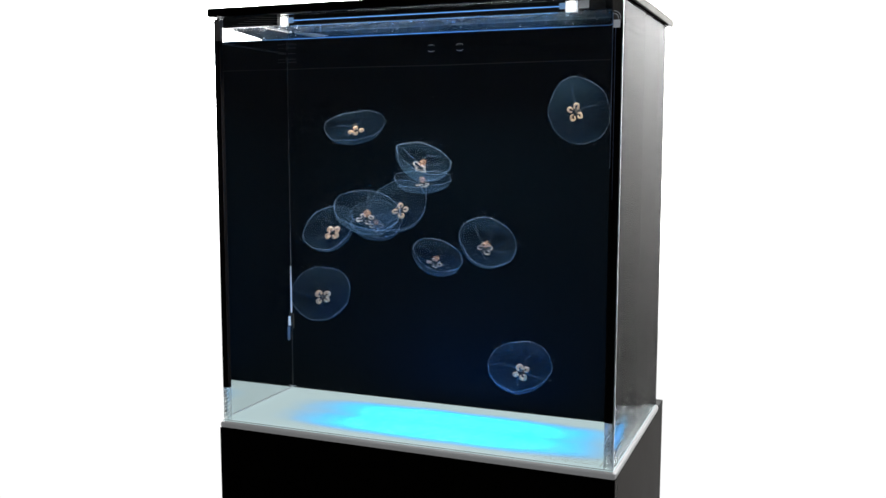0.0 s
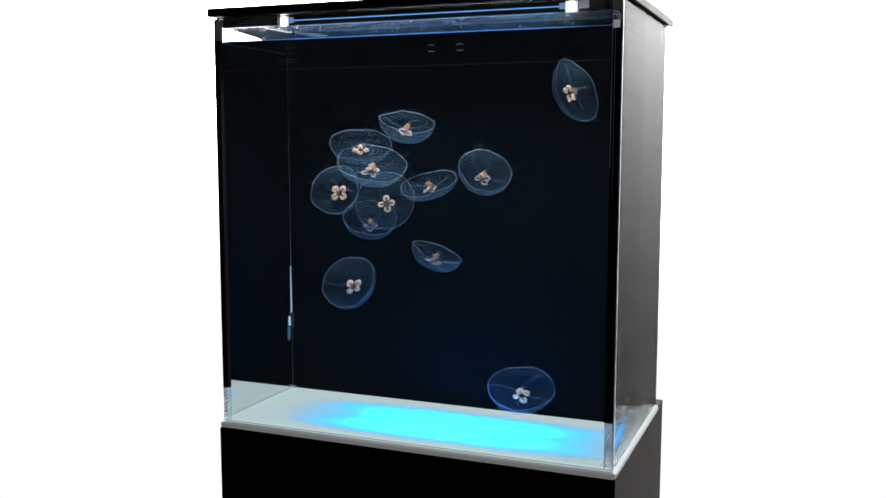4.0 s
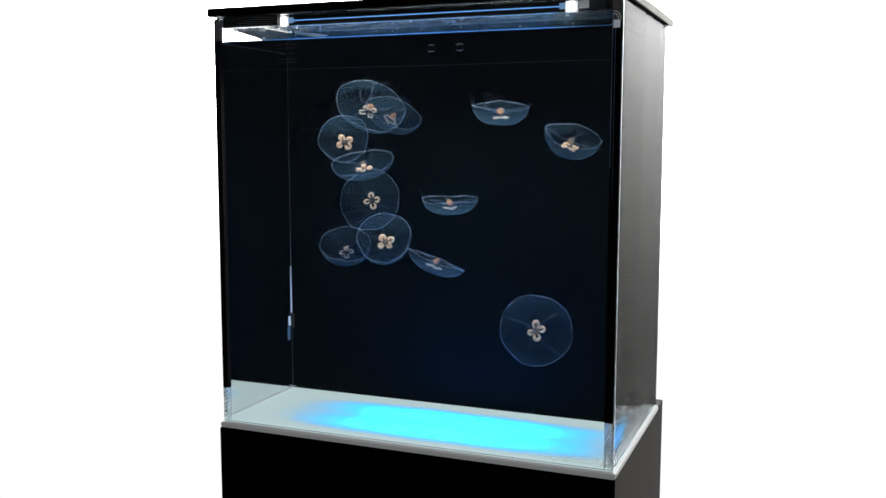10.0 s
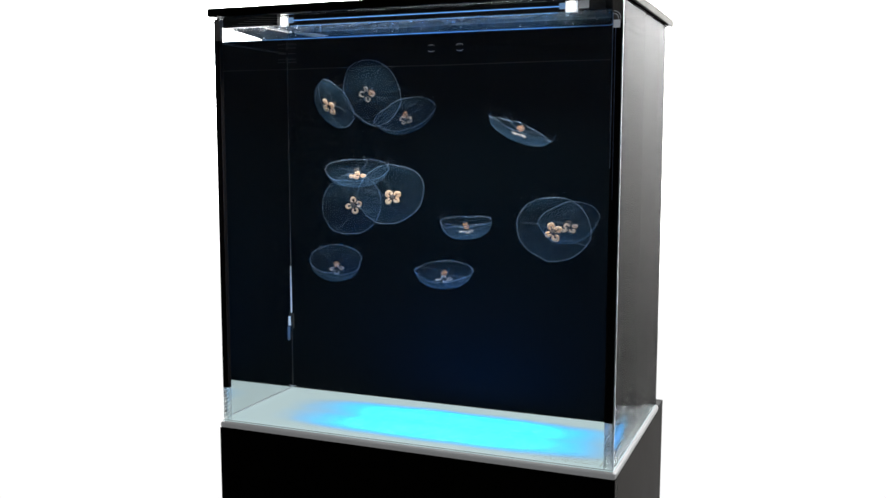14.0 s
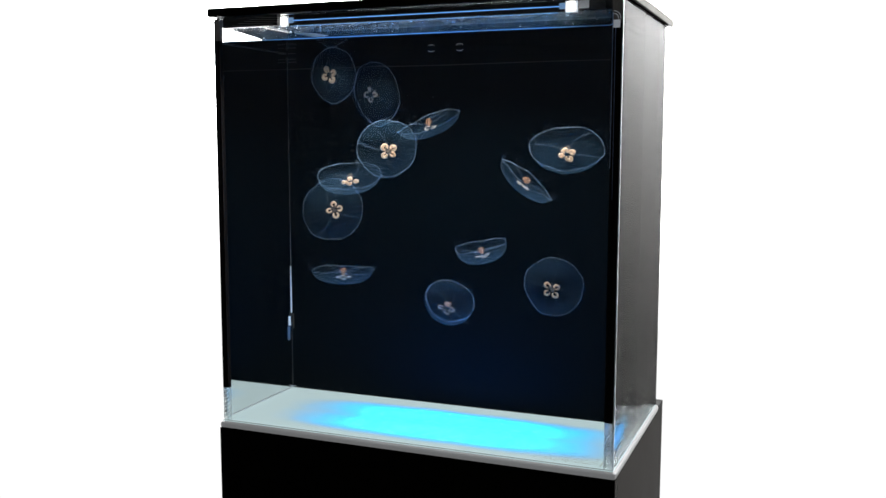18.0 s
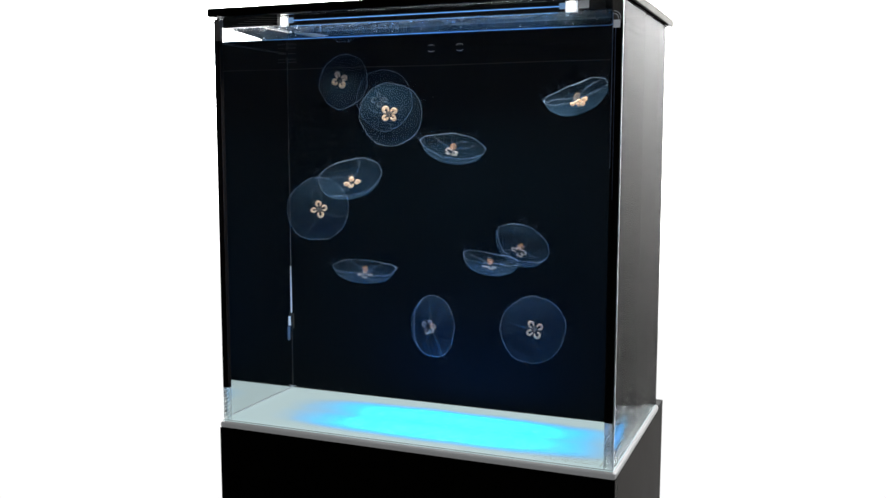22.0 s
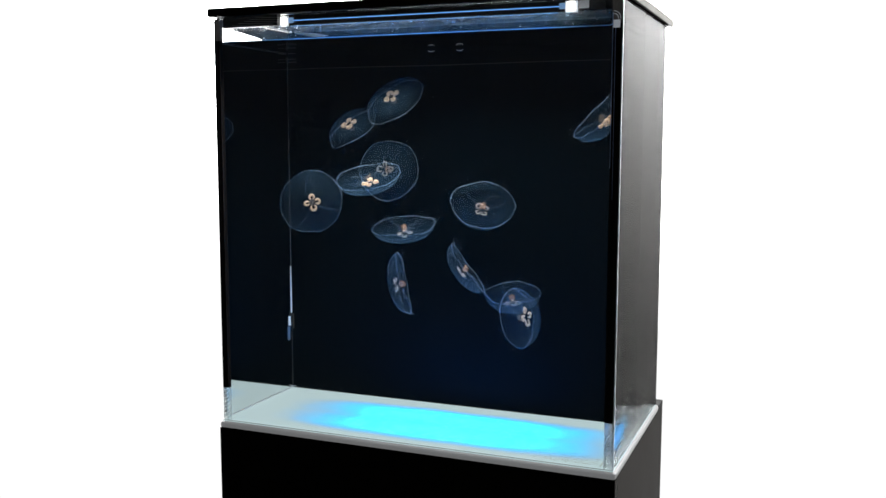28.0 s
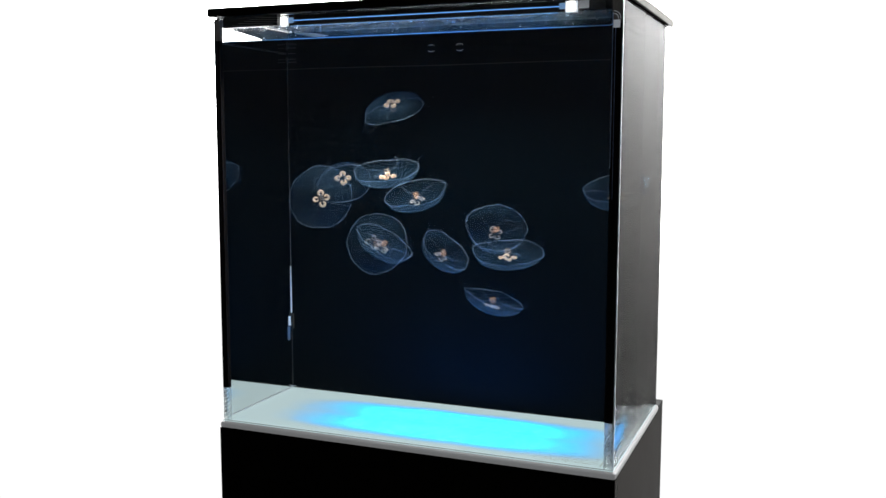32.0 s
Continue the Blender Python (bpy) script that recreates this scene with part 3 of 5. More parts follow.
def margin(g, seed):
    """Uneven outline of the bell at angle g: its reach, and how far its edge is lifted."""
    lobe = abs(math.sin(4 * g + seed)) ** 0.35
    reach = 0.018 * math.sin(2 * g + 1.7 * seed) + 0.012 * math.sin(5 * g + 2.9 * seed) + 0.010 * noise.noise(Vector((6 * math.cos(g), 6 * math.sin(g), seed)))
    lift = 0.024 * math.sin(3 * g + 0.9 * seed) + 0.012 * math.sin(8 * g + 2.1 * seed) + 0.010 * noise.noise(Vector((9 * math.cos(g), 9 * math.sin(g), seed + 5)))
    scallop = abs(math.sin(16 * g)) ** 0.4
    return reach - 0.026 * (1 - lobe) - 0.006 * (1 - scallop), lift


def flap_point(R, r, a, i=0, seed=0.0):
    """A point of flap i in its hinge's space: x outwards, z up, hinge at the origin; a runs across the flap."""
    ang = a * math.pi / FLAPS
    reach, lift = margin(i * math.tau / FLAPS + ang, seed)
    k = max(0.0, (r - HINGE) / (1 - HINGE)) ** 2
    rr = r + reach * k
    return Vector((R * (rr * math.cos(ang) - HINGE), R * rr * math.sin(ang), R * (lift * k - drop_of(r) + drop_of(HINGE))))


def flap_mesh(R, i, seed):
    bm = bmesh.new()
    rows = []
    for n in range(11):
        r = HINGE + (1 - HINGE) * (n / 10) ** 0.8
        rows.append([bm.verts.new(flap_point(R, r, a / 2, i, seed)) for a in range(-2, 3)])
    for p, q in zip(rows, rows[1:]):
        for j in range(4):
            bm.faces.new((p[j], q[j], q[j + 1], p[j + 1]))
    return mesh_of("bell_flap", bm, True)


def rim_mesh(R, i, seed, rng):
    """The thin fringe along the margin, broken into thicker and thinner runs."""
    pts = [flap_point(R, 1.0, a / 4, i, seed) for a in range(-4, 5)]
    k, p = rng.uniform(0.55, 1.25), rng.uniform(0, 6.28)
    return mesh_of("rim", tube(pts, 0.0044 * R, 5, lambda s: k * (0.75 + 0.45 * math.sin(9 * s + p))), True)


def canal_mesh(R, i, seed, rng):
    bm = bmesh.new()
    a, r1 = rng.uniform(-0.6, 0.6), rng.uniform(0.93, 0.99)
    w = rng.uniform(-0.25, 0.25)
    pts = [flap_point(R, HINGE + (r1 - HINGE) * n / 6, a + w * math.sin(n * 1.1), i, seed) - Vector((0, 0, 0.004 * R)) for n in range(7)]
    tube_into(bm, pts, rng.uniform(0.0075, 0.0115) * R, 4)
    for fork in (-1, 1):
        if rng.random() < 0.3:
            r0 = rng.uniform(0.66, 0.86)
            pts = [flap_point(R, r0 + (0.98 - r0) * n / 4, a + w * math.sin(3) + fork * 0.09 * n, i, seed) - Vector((0, 0, 0.004 * R)) for n in range(5)]
            tube_into(bm, pts, 0.0065 * R, 4)
    return mesh_of("canals", bm, True)


def crown_canal_mesh(R, rng):
    """The inner runs of the canals, from the gonads out to the hinge."""
    bm = bmesh.new()
    for n in range(16):
        a, w = n * math.tau / 16 + rng.uniform(-0.12, 0.12), rng.uniform(-0.08, 0.08)
        pts = []
        for q in range(6):
            r = 0.26 + (HINGE - 0.26) * q / 5
            pts.append((R * r * math.cos(a + w * math.sin(q)), R * r * math.sin(a + w * math.sin(q)), R * (CROWN - drop_of(r) - 0.004)))
        tube_into(bm, pts, rng.uniform(0.0075, 0.0115) * R, 4, lambda s: 0.4 + 0.6 * s)
    return mesh_of("canals", bm, True)


def hair_mesh(R, i, seed, rng):
    bm = bmesh.new()
    for n in range(rng.choice((1, 1, 2, 3, 4))):
        a = rng.uniform(-0.95, 0.95)
        p = flap_point(R, 1.0, a, i, seed)
        ln, out, tw = R * (0.04 + 0.27 * rng.random() ** 2.2), rng.uniform(0.1, 1.6), rng.uniform(-1.1, 1.1)
        bow = rng.uniform(-0.5, 0.5)
        pts = [p + Vector((out * ln * s * (1 - 0.4 * s), tw * ln * s * s + bow * ln * s * (1 - s), -ln * s)) for s in (0, 0.2, 0.4, 0.6, 0.8, 1.0)]
        tube_into(bm, pts, 0.0042 * R, 4, lambda s: 1 - 0.7 * s)
    return mesh_of("tentacles", bm, True)


def gonad_mesh(R, pale, fat):
    """A horseshoe, its opening towards the middle of the bell."""
    pts, loop = [], 0.082 if pale else 0.074
    for i in range(15):
        a = radians(-150 + 300 * i / 14)
        pts.append((R * (0.165 + loop * math.cos(a)), R * loop * 0.9 * math.sin(a), R * (0.012 * math.sin(3 * a) + (0.055 if pale else 0.03))))
    return mesh_of("gonad", tube(pts, fat * R, 8, lambda s: 0.6 + 0.5 * math.sin(math.pi * s)), True)


def stomach_mesh(R, rng):
    bm = bmesh.new()
    bmesh.ops.create_icosphere(bm, subdivisions=2, radius=0.095 * R)
    for v in bm.verts:
        v.co *= 1 + 0.7 * noise.noise(v.co / R * 14 + Vector((rng.random() * 9, 0, 0)))
        v.co.z = v.co.z * 1.1 - 0.14 * R
    return mesh_of("stomach", bm, True)


def arm_mesh(R, rng):
    """A frilled ribbon, folded along its middle, that trails from the mouth towards the margin and curls."""
    bm = bmesh.new()
    ln, curl, way = rng.uniform(0.5, 1.05), rng.uniform(0.3, 2.0), rng.choice((-1, 1))
    p, head, rows = Vector((0.04, 0.0, -0.08)), rng.uniform(-0.3, 0.3), []
    for i in range(23):
        s = i / 22
        head += way * curl * (0.3 + 1.4 * s) / 22
        p = p + Vector((math.cos(head), math.sin(head), -0.14 - 0.12 * math.sin(5 * s))) * (ln / 22)
        side = Vector((-math.sin(head), math.cos(head), 0))
        w = 0.022 * math.sin(math.pi * min(1.0, 0.18 + 0.82 * s)) ** 0.7 + 0.006
        f1, f2 = 0.022 * math.sin(23 * s + curl), 0.022 * math.sin(29 * s + 2 * curl)
        rows.append([bm.verts.new(R * q) for q in (p - side * w + Vector((0, 0, f1 - 0.03)), p - side * w * 0.4 + Vector((0, 0, f1 * 0.4)), p, p + side * w * 0.4 + Vector((0, 0, f2 * 0.4)), p + side * w + Vector((0, 0, f2 - 0.03)))])
    for u, v in zip(rows, rows[1:]):
        for j in range(4):
            bm.faces.new((u[j], v[j], v[j + 1], u[j + 1]))
    return mesh_of("oral_arm", bm, True)


def jellyfish(R, seed, label, pale, fat):
    """One moon jellyfish. Its flaps hinge on the crown and beat."""
    rng = random.Random(seed)
    jelly = tagged(new("moon_jellyfish"), label, "jellyfish", "jellyfish in the tank")
    part("bell_crown", crown_mesh(R), BELL, jelly, "clear bluish crown of the bell")
    part("canals", crown_canal_mesh(R, rng), CANAL, jelly, "faint radial canals")
    flaps, lobes = [], seed * 0.77
    for i in range(FLAPS):
        fl = part("bell_flap", flap_mesh(R, i, lobes), BELL, jelly)
        part("rim", rim_mesh(R, i, lobes, rng), RIM, fl)
        part("canals", canal_mesh(R, i, lobes, rng), CANAL, fl)
        part("tentacles", hair_mesh(R, i, lobes, rng), HAIR, fl)
        fl.matrix_basis = flap_pose(R, i, 0)
        flaps.append(fl)
    go = gonad_mesh(R, pale, fat)
    for i in range(4):
        g = part("gonad", go, PALE_GONAD if pale else GONAD, jelly, "peach horseshoe gonad")
        k = rng.uniform(0.84, 1.16)
        g.matrix_basis = pose(0, 0, 0, rng.uniform(-12, 12), rng.uniform(-10, 10), 90 * i + rng.uniform(-10, 10)) @ Matrix.Diagonal((k, k * rng.uniform(0.88, 1.12), 1, 1))
        arm = part("oral_arm", arm_mesh(R, rng), ARM, jelly, "filmy curled oral arm")
        arm.matrix_basis = pose(0, 0, 0, 0, 0, 90 * i + 45 + rng.uniform(-15, 15))
    part("stomach", stomach_mesh(R, rng), STOMACH if pale else MOUTH, jelly, "orange stomach" if pale else "pale mouth between the gonads")
    return jelly, flaps, R


def flap_pose(R, i, squeeze):
    a = i * math.tau / FLAPS
    return Matrix.Rotation(a, 4, "Z") @ Matrix.Translation((HINGE * R, 0, R * (CROWN - drop_of(HINGE)))) @ Matrix.Rotation(radians(23 * squeeze), 4, "Y")


RADII = (0.0481, 0.0487, 0.0447, 0.0496, 0.0531, 0.0457, 0.0506, 0.0471, 0.0472, 0.0487, 0.0509, 0.0478)
FAT = (0.044, 0.019, 0.018, 0.034, 0.021, 0.047, 0.045, 0.018, 0.019, 0.030, 0.042, 0.019)
PALES = (0, 1, 1, 0, 1, 0, 0, 1, 1, 0, 0, 1)
jellies = [jellyfish(R, 40 + i, "translucent blue moon jellyfish " + ("with pale ring-shaped gonads" if PALES[i] else "with peach clover-shaped gonads") + ", drifting in the water", PALES[i], FAT[i]) for i, R in enumerate(RADII)]


# ---- movement ----
def swim(one, rows, beats):
    """Drifts one jellyfish along its rows; beats: seconds and how far the bell is drawn in."""
    jelly, flaps, R = one
    walk(jelly, rows)
    for i, fl in enumerate(flaps):
        a = i * math.tau / FLAPS
        lag = 0.09 * math.sin(2 * a + 31 * R * 1000) + 0.06 * math.sin(3 * a + 17 * R * 1000) + 0.03 * math.sin(i * 2.3)
        walk(fl, [(t, flap_pose(R, i, s + lag)) for t, s in beats])


def motions():
    swim(jellies[0], [
        (0, pose(0.1646, 0.1400, 0.4509, 151.8, -8.1, 31.0)),
        (1, pose(0.1671, 0.1367, 0.4421, 154.7, -1.8, 27.8)),
        (2, pose(0.1729, 0.1333, 0.4438, 158.8, 5.8, 24.5)),
        (3, pose(0.1783, 0.1300, 0.4297, 150.5, 1.7, 26.5)),
        (6, pose(0.1798, 0.1250, 0.4147, 147.7, 0.2, 27.4)),
        (7, pose(0.1904, 0.1233, 0.4051, 146.5, -6.7, 31.9)),
        (8, pose(0.1961, 0.1217, 0.4035, 140.5, -9.3, 33.8)),
        (9, pose(0.1850, 0.1200, 0.3919, 147.1, -14.1, 37.4)),
        (10, pose(0.1911, 0.1140, 0.3931, 154.5, -7.1, 33.4)),
        (11, pose(0.1959, 0.1080, 0.3837, 154.8, -2.9, 31.4)),
        (12, pose(0.1960, 0.1020, 0.3882, 154.0, -8.7, 34.2)),
        (13, pose(0.1951, 0.0960, 0.3780, 156.0, -3.0, 31.5)),
        (14, pose(0.1923, 0.0900, 0.3825, 156.5, -0.6, 30.5)),
        (17, pose(0.1889, 0.0775, 0.3691, 151.6, -0.3, 30.4)),
        (18, pose(0.1883, 0.0733, 0.3744, 151.7, -2.8, 31.7)),
        (19, pose(0.1913, 0.0692, 0.3696, 141.5, -4.2, 32.4)),
        (20, pose(0.1926, 0.0650, 0.3749, 142.1, -5.6, 33.5)),
        (21, pose(0.1945, 0.0650, 0.3724, 137.1, -8.3, 35.4)),
        (22, pose(0.1955, 0.0650, 0.3732, 141.1, -8.8, 35.9)),
        (23, pose(0.2021, 0.0650, 0.3683, 139.9, -13.2, 39.6)),
        (24, pose(0.2059, 0.0650, 0.3709, 144.1, -14.0, 40.3)),
        (25, pose(0.2069, 0.0650, 0.3684, 140.8, -15.4, 41.4)),
        (27.5, pose(0.2267, 0.0650, 0.3688, 153.3, -5.9, 35.1)),
        (28, pose(0.2258, 0.0650, 0.3738, 153.0, -7.5, 36.0)),
        (29, pose(0.2371, 0.0650, 0.3740, 151.4, -1.4, 32.7)),
        (30, pose(0.2409, 0.0650, 0.3758, 156.1, -0.2, 32.2)),
        (31, pose(0.2492, 0.0650, 0.3776, 151.9, 1.2, 31.5)),
        (32, pose(0.2548, 0.0650, 0.3835, 157.3, -3.7, 33.8)),
    ], [
        (0, 0), (1, 0.8), (2, 0), (3, 1), (4, 0), (5, 1), (6, 0.3), (7, 0.3),
        (8, 0.7), (9, 0.3), (10, 0), (11, 0.7), (12, 0), (13, 0.7), (14, 0), (15, 0.7),
        (16, 0), (17, 0.7), (18, 0), (19, 0.8), (20, 0.1), (21, 0.8), (22, 0), (23, 0.8),
        (24, 0.1), (25, 0.8), (26, 0.1), (27, 0.8), (28, 0), (29, 0.8), (30, 0), (31, 0.8),
        (32, 0),
    ])
    swim(jellies[1], [
        (0, pose(0.3022, 0.0800, 0.3970, 145.6, -11.8, -23.5)),
        (1, pose(0.2923, 0.0883, 0.4193, 153.5, -15.0, -21.5)),
        (2, pose(0.2823, 0.0967, 0.4233, 158.6, -15.9, -21.1)),
        (3, pose(0.2721, 0.1050, 0.4368, 161.3, -9.7, -23.4)),
        (6, pose(0.2458, 0.1300, 0.4583, 158.1, -16.9, -20.7)),
        (7, pose(0.2323, 0.1383, 0.4612, 145.1, -8.0, -25.6)),
        (8, pose(0.2237, 0.1467, 0.4718, 145.4, -11.4, -23.3)),
        (9, pose(0.2237, 0.1550, 0.4678, 143.0, -7.0, -26.5)),
        (10, pose(0.2188, 0.1570, 0.4678, 147.4, -9.2, -24.9)),
        (11, pose(0.2199, 0.1590, 0.4669, 158.3, -18.3, -20.1)),
        (12, pose(0.2219, 0.1610, 0.4669, 166.9, -25.6, -17.7)),
        (13, pose(0.2288, 0.1630, 0.4651, 164.7, -27.1, -17.2)),
        (14, pose(0.2406, 0.1650, 0.4687, 170.5, -30.7, -16.3)),
        (17, pose(0.2783, 0.1538, 0.4473, -177.4, -29.4, -16.2)),
        (18, pose(0.2875, 0.1500, 0.4567, -176.0, -22.3, -15.9)),
        (19, pose(0.3000, 0.1425, 0.4369, 178.4, -23.9, -16.0)),
        (20, pose(0.3114, 0.1350, 0.4403, 174.9, -2.0, -17.3)),
        (21, pose(0.3246, 0.1275, 0.4217, 168.0, -3.6, -17.0)),
        (22, pose(0.3359, 0.1200, 0.4192, 158.1, -7.7, -15.8)),
        (23, pose(0.3452, 0.1217, 0.4049, 143.1, -11.4, -13.7)),
        (24, pose(0.3510, 0.1233, 0.3906, 139.4, -13.6, -11.9)),
        (25, pose(0.3577, 0.1250, 0.3668, 142.6, -12.8, -12.5)),
        (27.5, pose(0.3763, 0.1292, 0.3374, 132.9, -19.3, -6.4)),
        (28, pose(0.3805, 0.1300, 0.3331, 134.1, -21.2, -4.3)),
        (29, pose(0.3825, 0.1325, 0.3194, 133.7, -18.7, -7.0)),
        (30, pose(0.3897, 0.1350, 0.3177, 129.1, -18.2, -7.7)),
        (31, pose(0.3961, 0.1375, 0.3057, 127.8, -20.7, -4.3)),
        (32, pose(0.3989, 0.1400, 0.2970, 128.5, -22.4, -2.0)),
    ], [
        (0, 0.8), (1, 0), (2, 0.8), (3, 0), (4, 0.8), (5, 0), (6, 0.7), (7, 0.2),
        (8, 0.5), (9, 0.2), (10, 0.5), (11, 0), (12, 0.6), (13, 0.3), (14, 0), (15, 0.3),
        (16, 0), (17, 0.7), (18, -0.2), (19, 0.8), (20, -0.3), (21, 0.7), (22, 0), (23, 1.2),
        (24, 0), (25, 0.8), (26, 0), (27, 0.8), (28, 0), (29, 0.4), (30, 0.3), (31, 0.3),
        (32, 0.3),
    ])
    swim(jellies[2], [
        (0, pose(0.2836, 0.1300, 0.3695, 162.6, -6.5, 3.8)),
        (1, pose(0.2909, 0.1283, 0.3654, 155.3, -7.0, 4.0)),
        (2, pose(0.2897, 0.1267, 0.3698, 165.8, -19.4, 8.5)),
        (3, pose(0.2922, 0.1250, 0.3656, 156.0, -21.7, 9.4)),
        (6, pose(0.3093, 0.1200, 0.3619, 169.5, -15.5, 7.3)),
        (7, pose(0.3109, 0.1183, 0.3594, 162.1, -13.6, 6.8)),
        (8, pose(0.3217, 0.1167, 0.3546, 157.2, -9.5, 5.3)),
        (9, pose(0.3279, 0.1150, 0.3497, 157.0, -9.5, 5.3)),
        (10, pose(0.3350, 0.1133, 0.3372, 168.9, -3.9, 3.5)),
        (11, pose(0.3393, 0.1117, 0.3374, 171.1, -3.2, 3.4)),
        (12, pose(0.3501, 0.1100, 0.3184, 168.1, -4.1, 3.6)),
        (13, pose(0.3574, 0.1073, 0.3230, 170.5, -3.3, 3.4)),
        (14, pose(0.3648, 0.1045, 0.3032, 164.7, -7.0, 4.3)),
        (17, pose(0.3866, 0.0964, 0.2855, 172.9, -20.7, 7.0)),
        (18, pose(0.3939, 0.0936, 0.2694, 165.0, -14.8, 5.8)),
        (19, pose(0.4000, 0.0909, 0.2692, 168.9, -5.8, 3.7)),
        (20, pose(0.4046, 0.0882, 0.2605, 167.9, -4.1, 3.4)),
        (21, pose(0.4082, 0.0855, 0.2552, 163.5, 1.7, 1.9)),
        (22, pose(0.4091, 0.0827, 0.2547, 159.3, 3.4, 1.3)),
        (23, pose(0.4118, 0.0800, 0.2485, 152.8, 1.6, 2.1)),
        (24, pose(0.4094, 0.0820, 0.2507, 153.0, 6.2, -0.2)),
        (25, pose(0.4018, 0.0840, 0.2350, 154.5, 6.6, -0.4)),
        (27.5, pose(0.3682, 0.0890, 0.2418, 132.2, 30.4, -18.8)),
        (28, pose(0.3642, 0.0900, 0.2431, 133.9, 36.5, -27.1)),
        (29, pose(0.3516, 0.0925, 0.2489, 134.9, 26.7, -14.3)),
        (30, pose(0.3424, 0.0950, 0.2540, 137.6, 23.3, -10.2)),
        (31, pose(0.3342, 0.0975, 0.2619, 141.3, 18.0, -4.3)),
        (32, pose(0.3267, 0.1000, 0.2638, 130.3, 20.1, -6.5)),
    ], [
        (0, 0), (1, 0.7), (2, 0), (3, 0.8), (4, 0), (5, 0.8), (6, -0.1), (7, 0.6),
        (8, 0), (9, 0.4), (10, 0.3), (11, -0.4), (12, 0.6), (13, -0.4), (14, 0.7), (15, -0.4),
        (16, 0.7), (17, -0.3), (18, 0.7), (19, -0.3), (20, 0.9), (21, 0), (22, 0.4), (23, 0.2),
        (24, -0.2), (25, 0.5), (26, -0.2), (27, 0.5), (28, 0.2), (29, 0.3), (30, 0.5), (31, 0),
        (32, 0.5),
    ])
    swim(jellies[3], [
        (0, pose(0.2452, 0.1300, 0.3275, 119.0, -17.3, 34.7)),
        (1, pose(0.2419, 0.1308, 0.3273, 120.4, -15.9, 32.1)),
        (2, pose(0.2319, 0.1317, 0.3287, 112.9, -16.5, 33.5)),
        (3, pose(0.2246, 0.1325, 0.3320, 109.0, -14.6, 28.3)),
        (6, pose(0.2137, 0.1350, 0.3440, 92.9, -16.9, 40.8)),
        (7, pose(0.2094, 0.1358, 0.3439, 92.9, -16.9, 41.0)),
        (8, pose(0.2040, 0.1367, 0.3428, 92.4, -16.9, 40.1)),
        (9, pose(0.1987, 0.1375, 0.3426, 92.4, -16.9, 40.3)),
        (10, pose(0.1922, 0.1383, 0.3406, 90.8, -16.9, 40.8)),
        (11, pose(0.1869, 0.1392, 0.3404, 90.8, -16.9, 41.0)),
        (12, pose(0.1785, 0.1400, 0.3357, 90.6, -16.9, 41.3)),
        (13, pose(0.1713, 0.1362, 0.3357, 92.2, -16.9, 41.3)),
        (14, pose(0.1631, 0.1325, 0.3330, 92.1, -16.9, 41.7)),
        (17, pose(0.1397, 0.1213, 0.3277, 86.1, -16.9, 41.9)),
        (18, pose(0.1365, 0.1175, 0.3261, 86.0, -17.0, 41.0)),
        (19, pose(0.1295, 0.1138, 0.3253, 86.0, -17.1, 40.2)),
        (20, pose(0.1244, 0.1100, 0.3253, 86.0, -17.2, 38.7)),
        (21, pose(0.1190, 0.1087, 0.3261, 86.0, -17.1, 38.9)),
        (22, pose(0.1146, 0.1075, 0.3270, 86.0, -17.1, 39.1)),
        (23, pose(0.1113, 0.1062, 0.3252, 86.0, -17.1, 39.2)),
        (24, pose(0.1078, 0.1050, 0.3270, 86.1, -17.1, 39.3)),
        (25, pose(0.1025, 0.1038, 0.3297, 86.2, -17.1, 39.3)),
        (27.5, pose(0.1043, 0.1006, 0.3361, 90.9, -17.2, 36.8)),
        (28, pose(0.1068, 0.1000, 0.3380, 91.0, -17.2, 36.7)),
        (29, pose(0.1099, 0.1000, 0.3381, 92.8, -17.1, 34.7)),
        (30, pose(0.1140, 0.1000, 0.3409, 94.3, -17.0, 32.3)),
        (31, pose(0.1190, 0.1000, 0.3419, 94.4, -17.0, 32.1)),
        (32, pose(0.1231, 0.1000, 0.3447, 94.5, -16.9, 32.0)),
    ], [
        (0, 0.3), (1, 0.2), (2, 0.3), (3, 0.2), (4, 0.3), (5, 0.2), (6, 0), (7, 0.1),
        (8, 0), (9, 0), (10, 0.1), (11, 0), (12, 0.1), (13, 0), (14, 0.1), (15, 0),
        (16, 0.1), (17, 0), (18, 0.1), (19, 0), (20, 0), (21, 0.1), (22, 0), (23, 0.05),
        (24, 0), (25, 0), (26, 0), (27, 0), (28, 0.05), (29, 0), (30, 0), (31, 0.05),
        (32, 0),
    ])
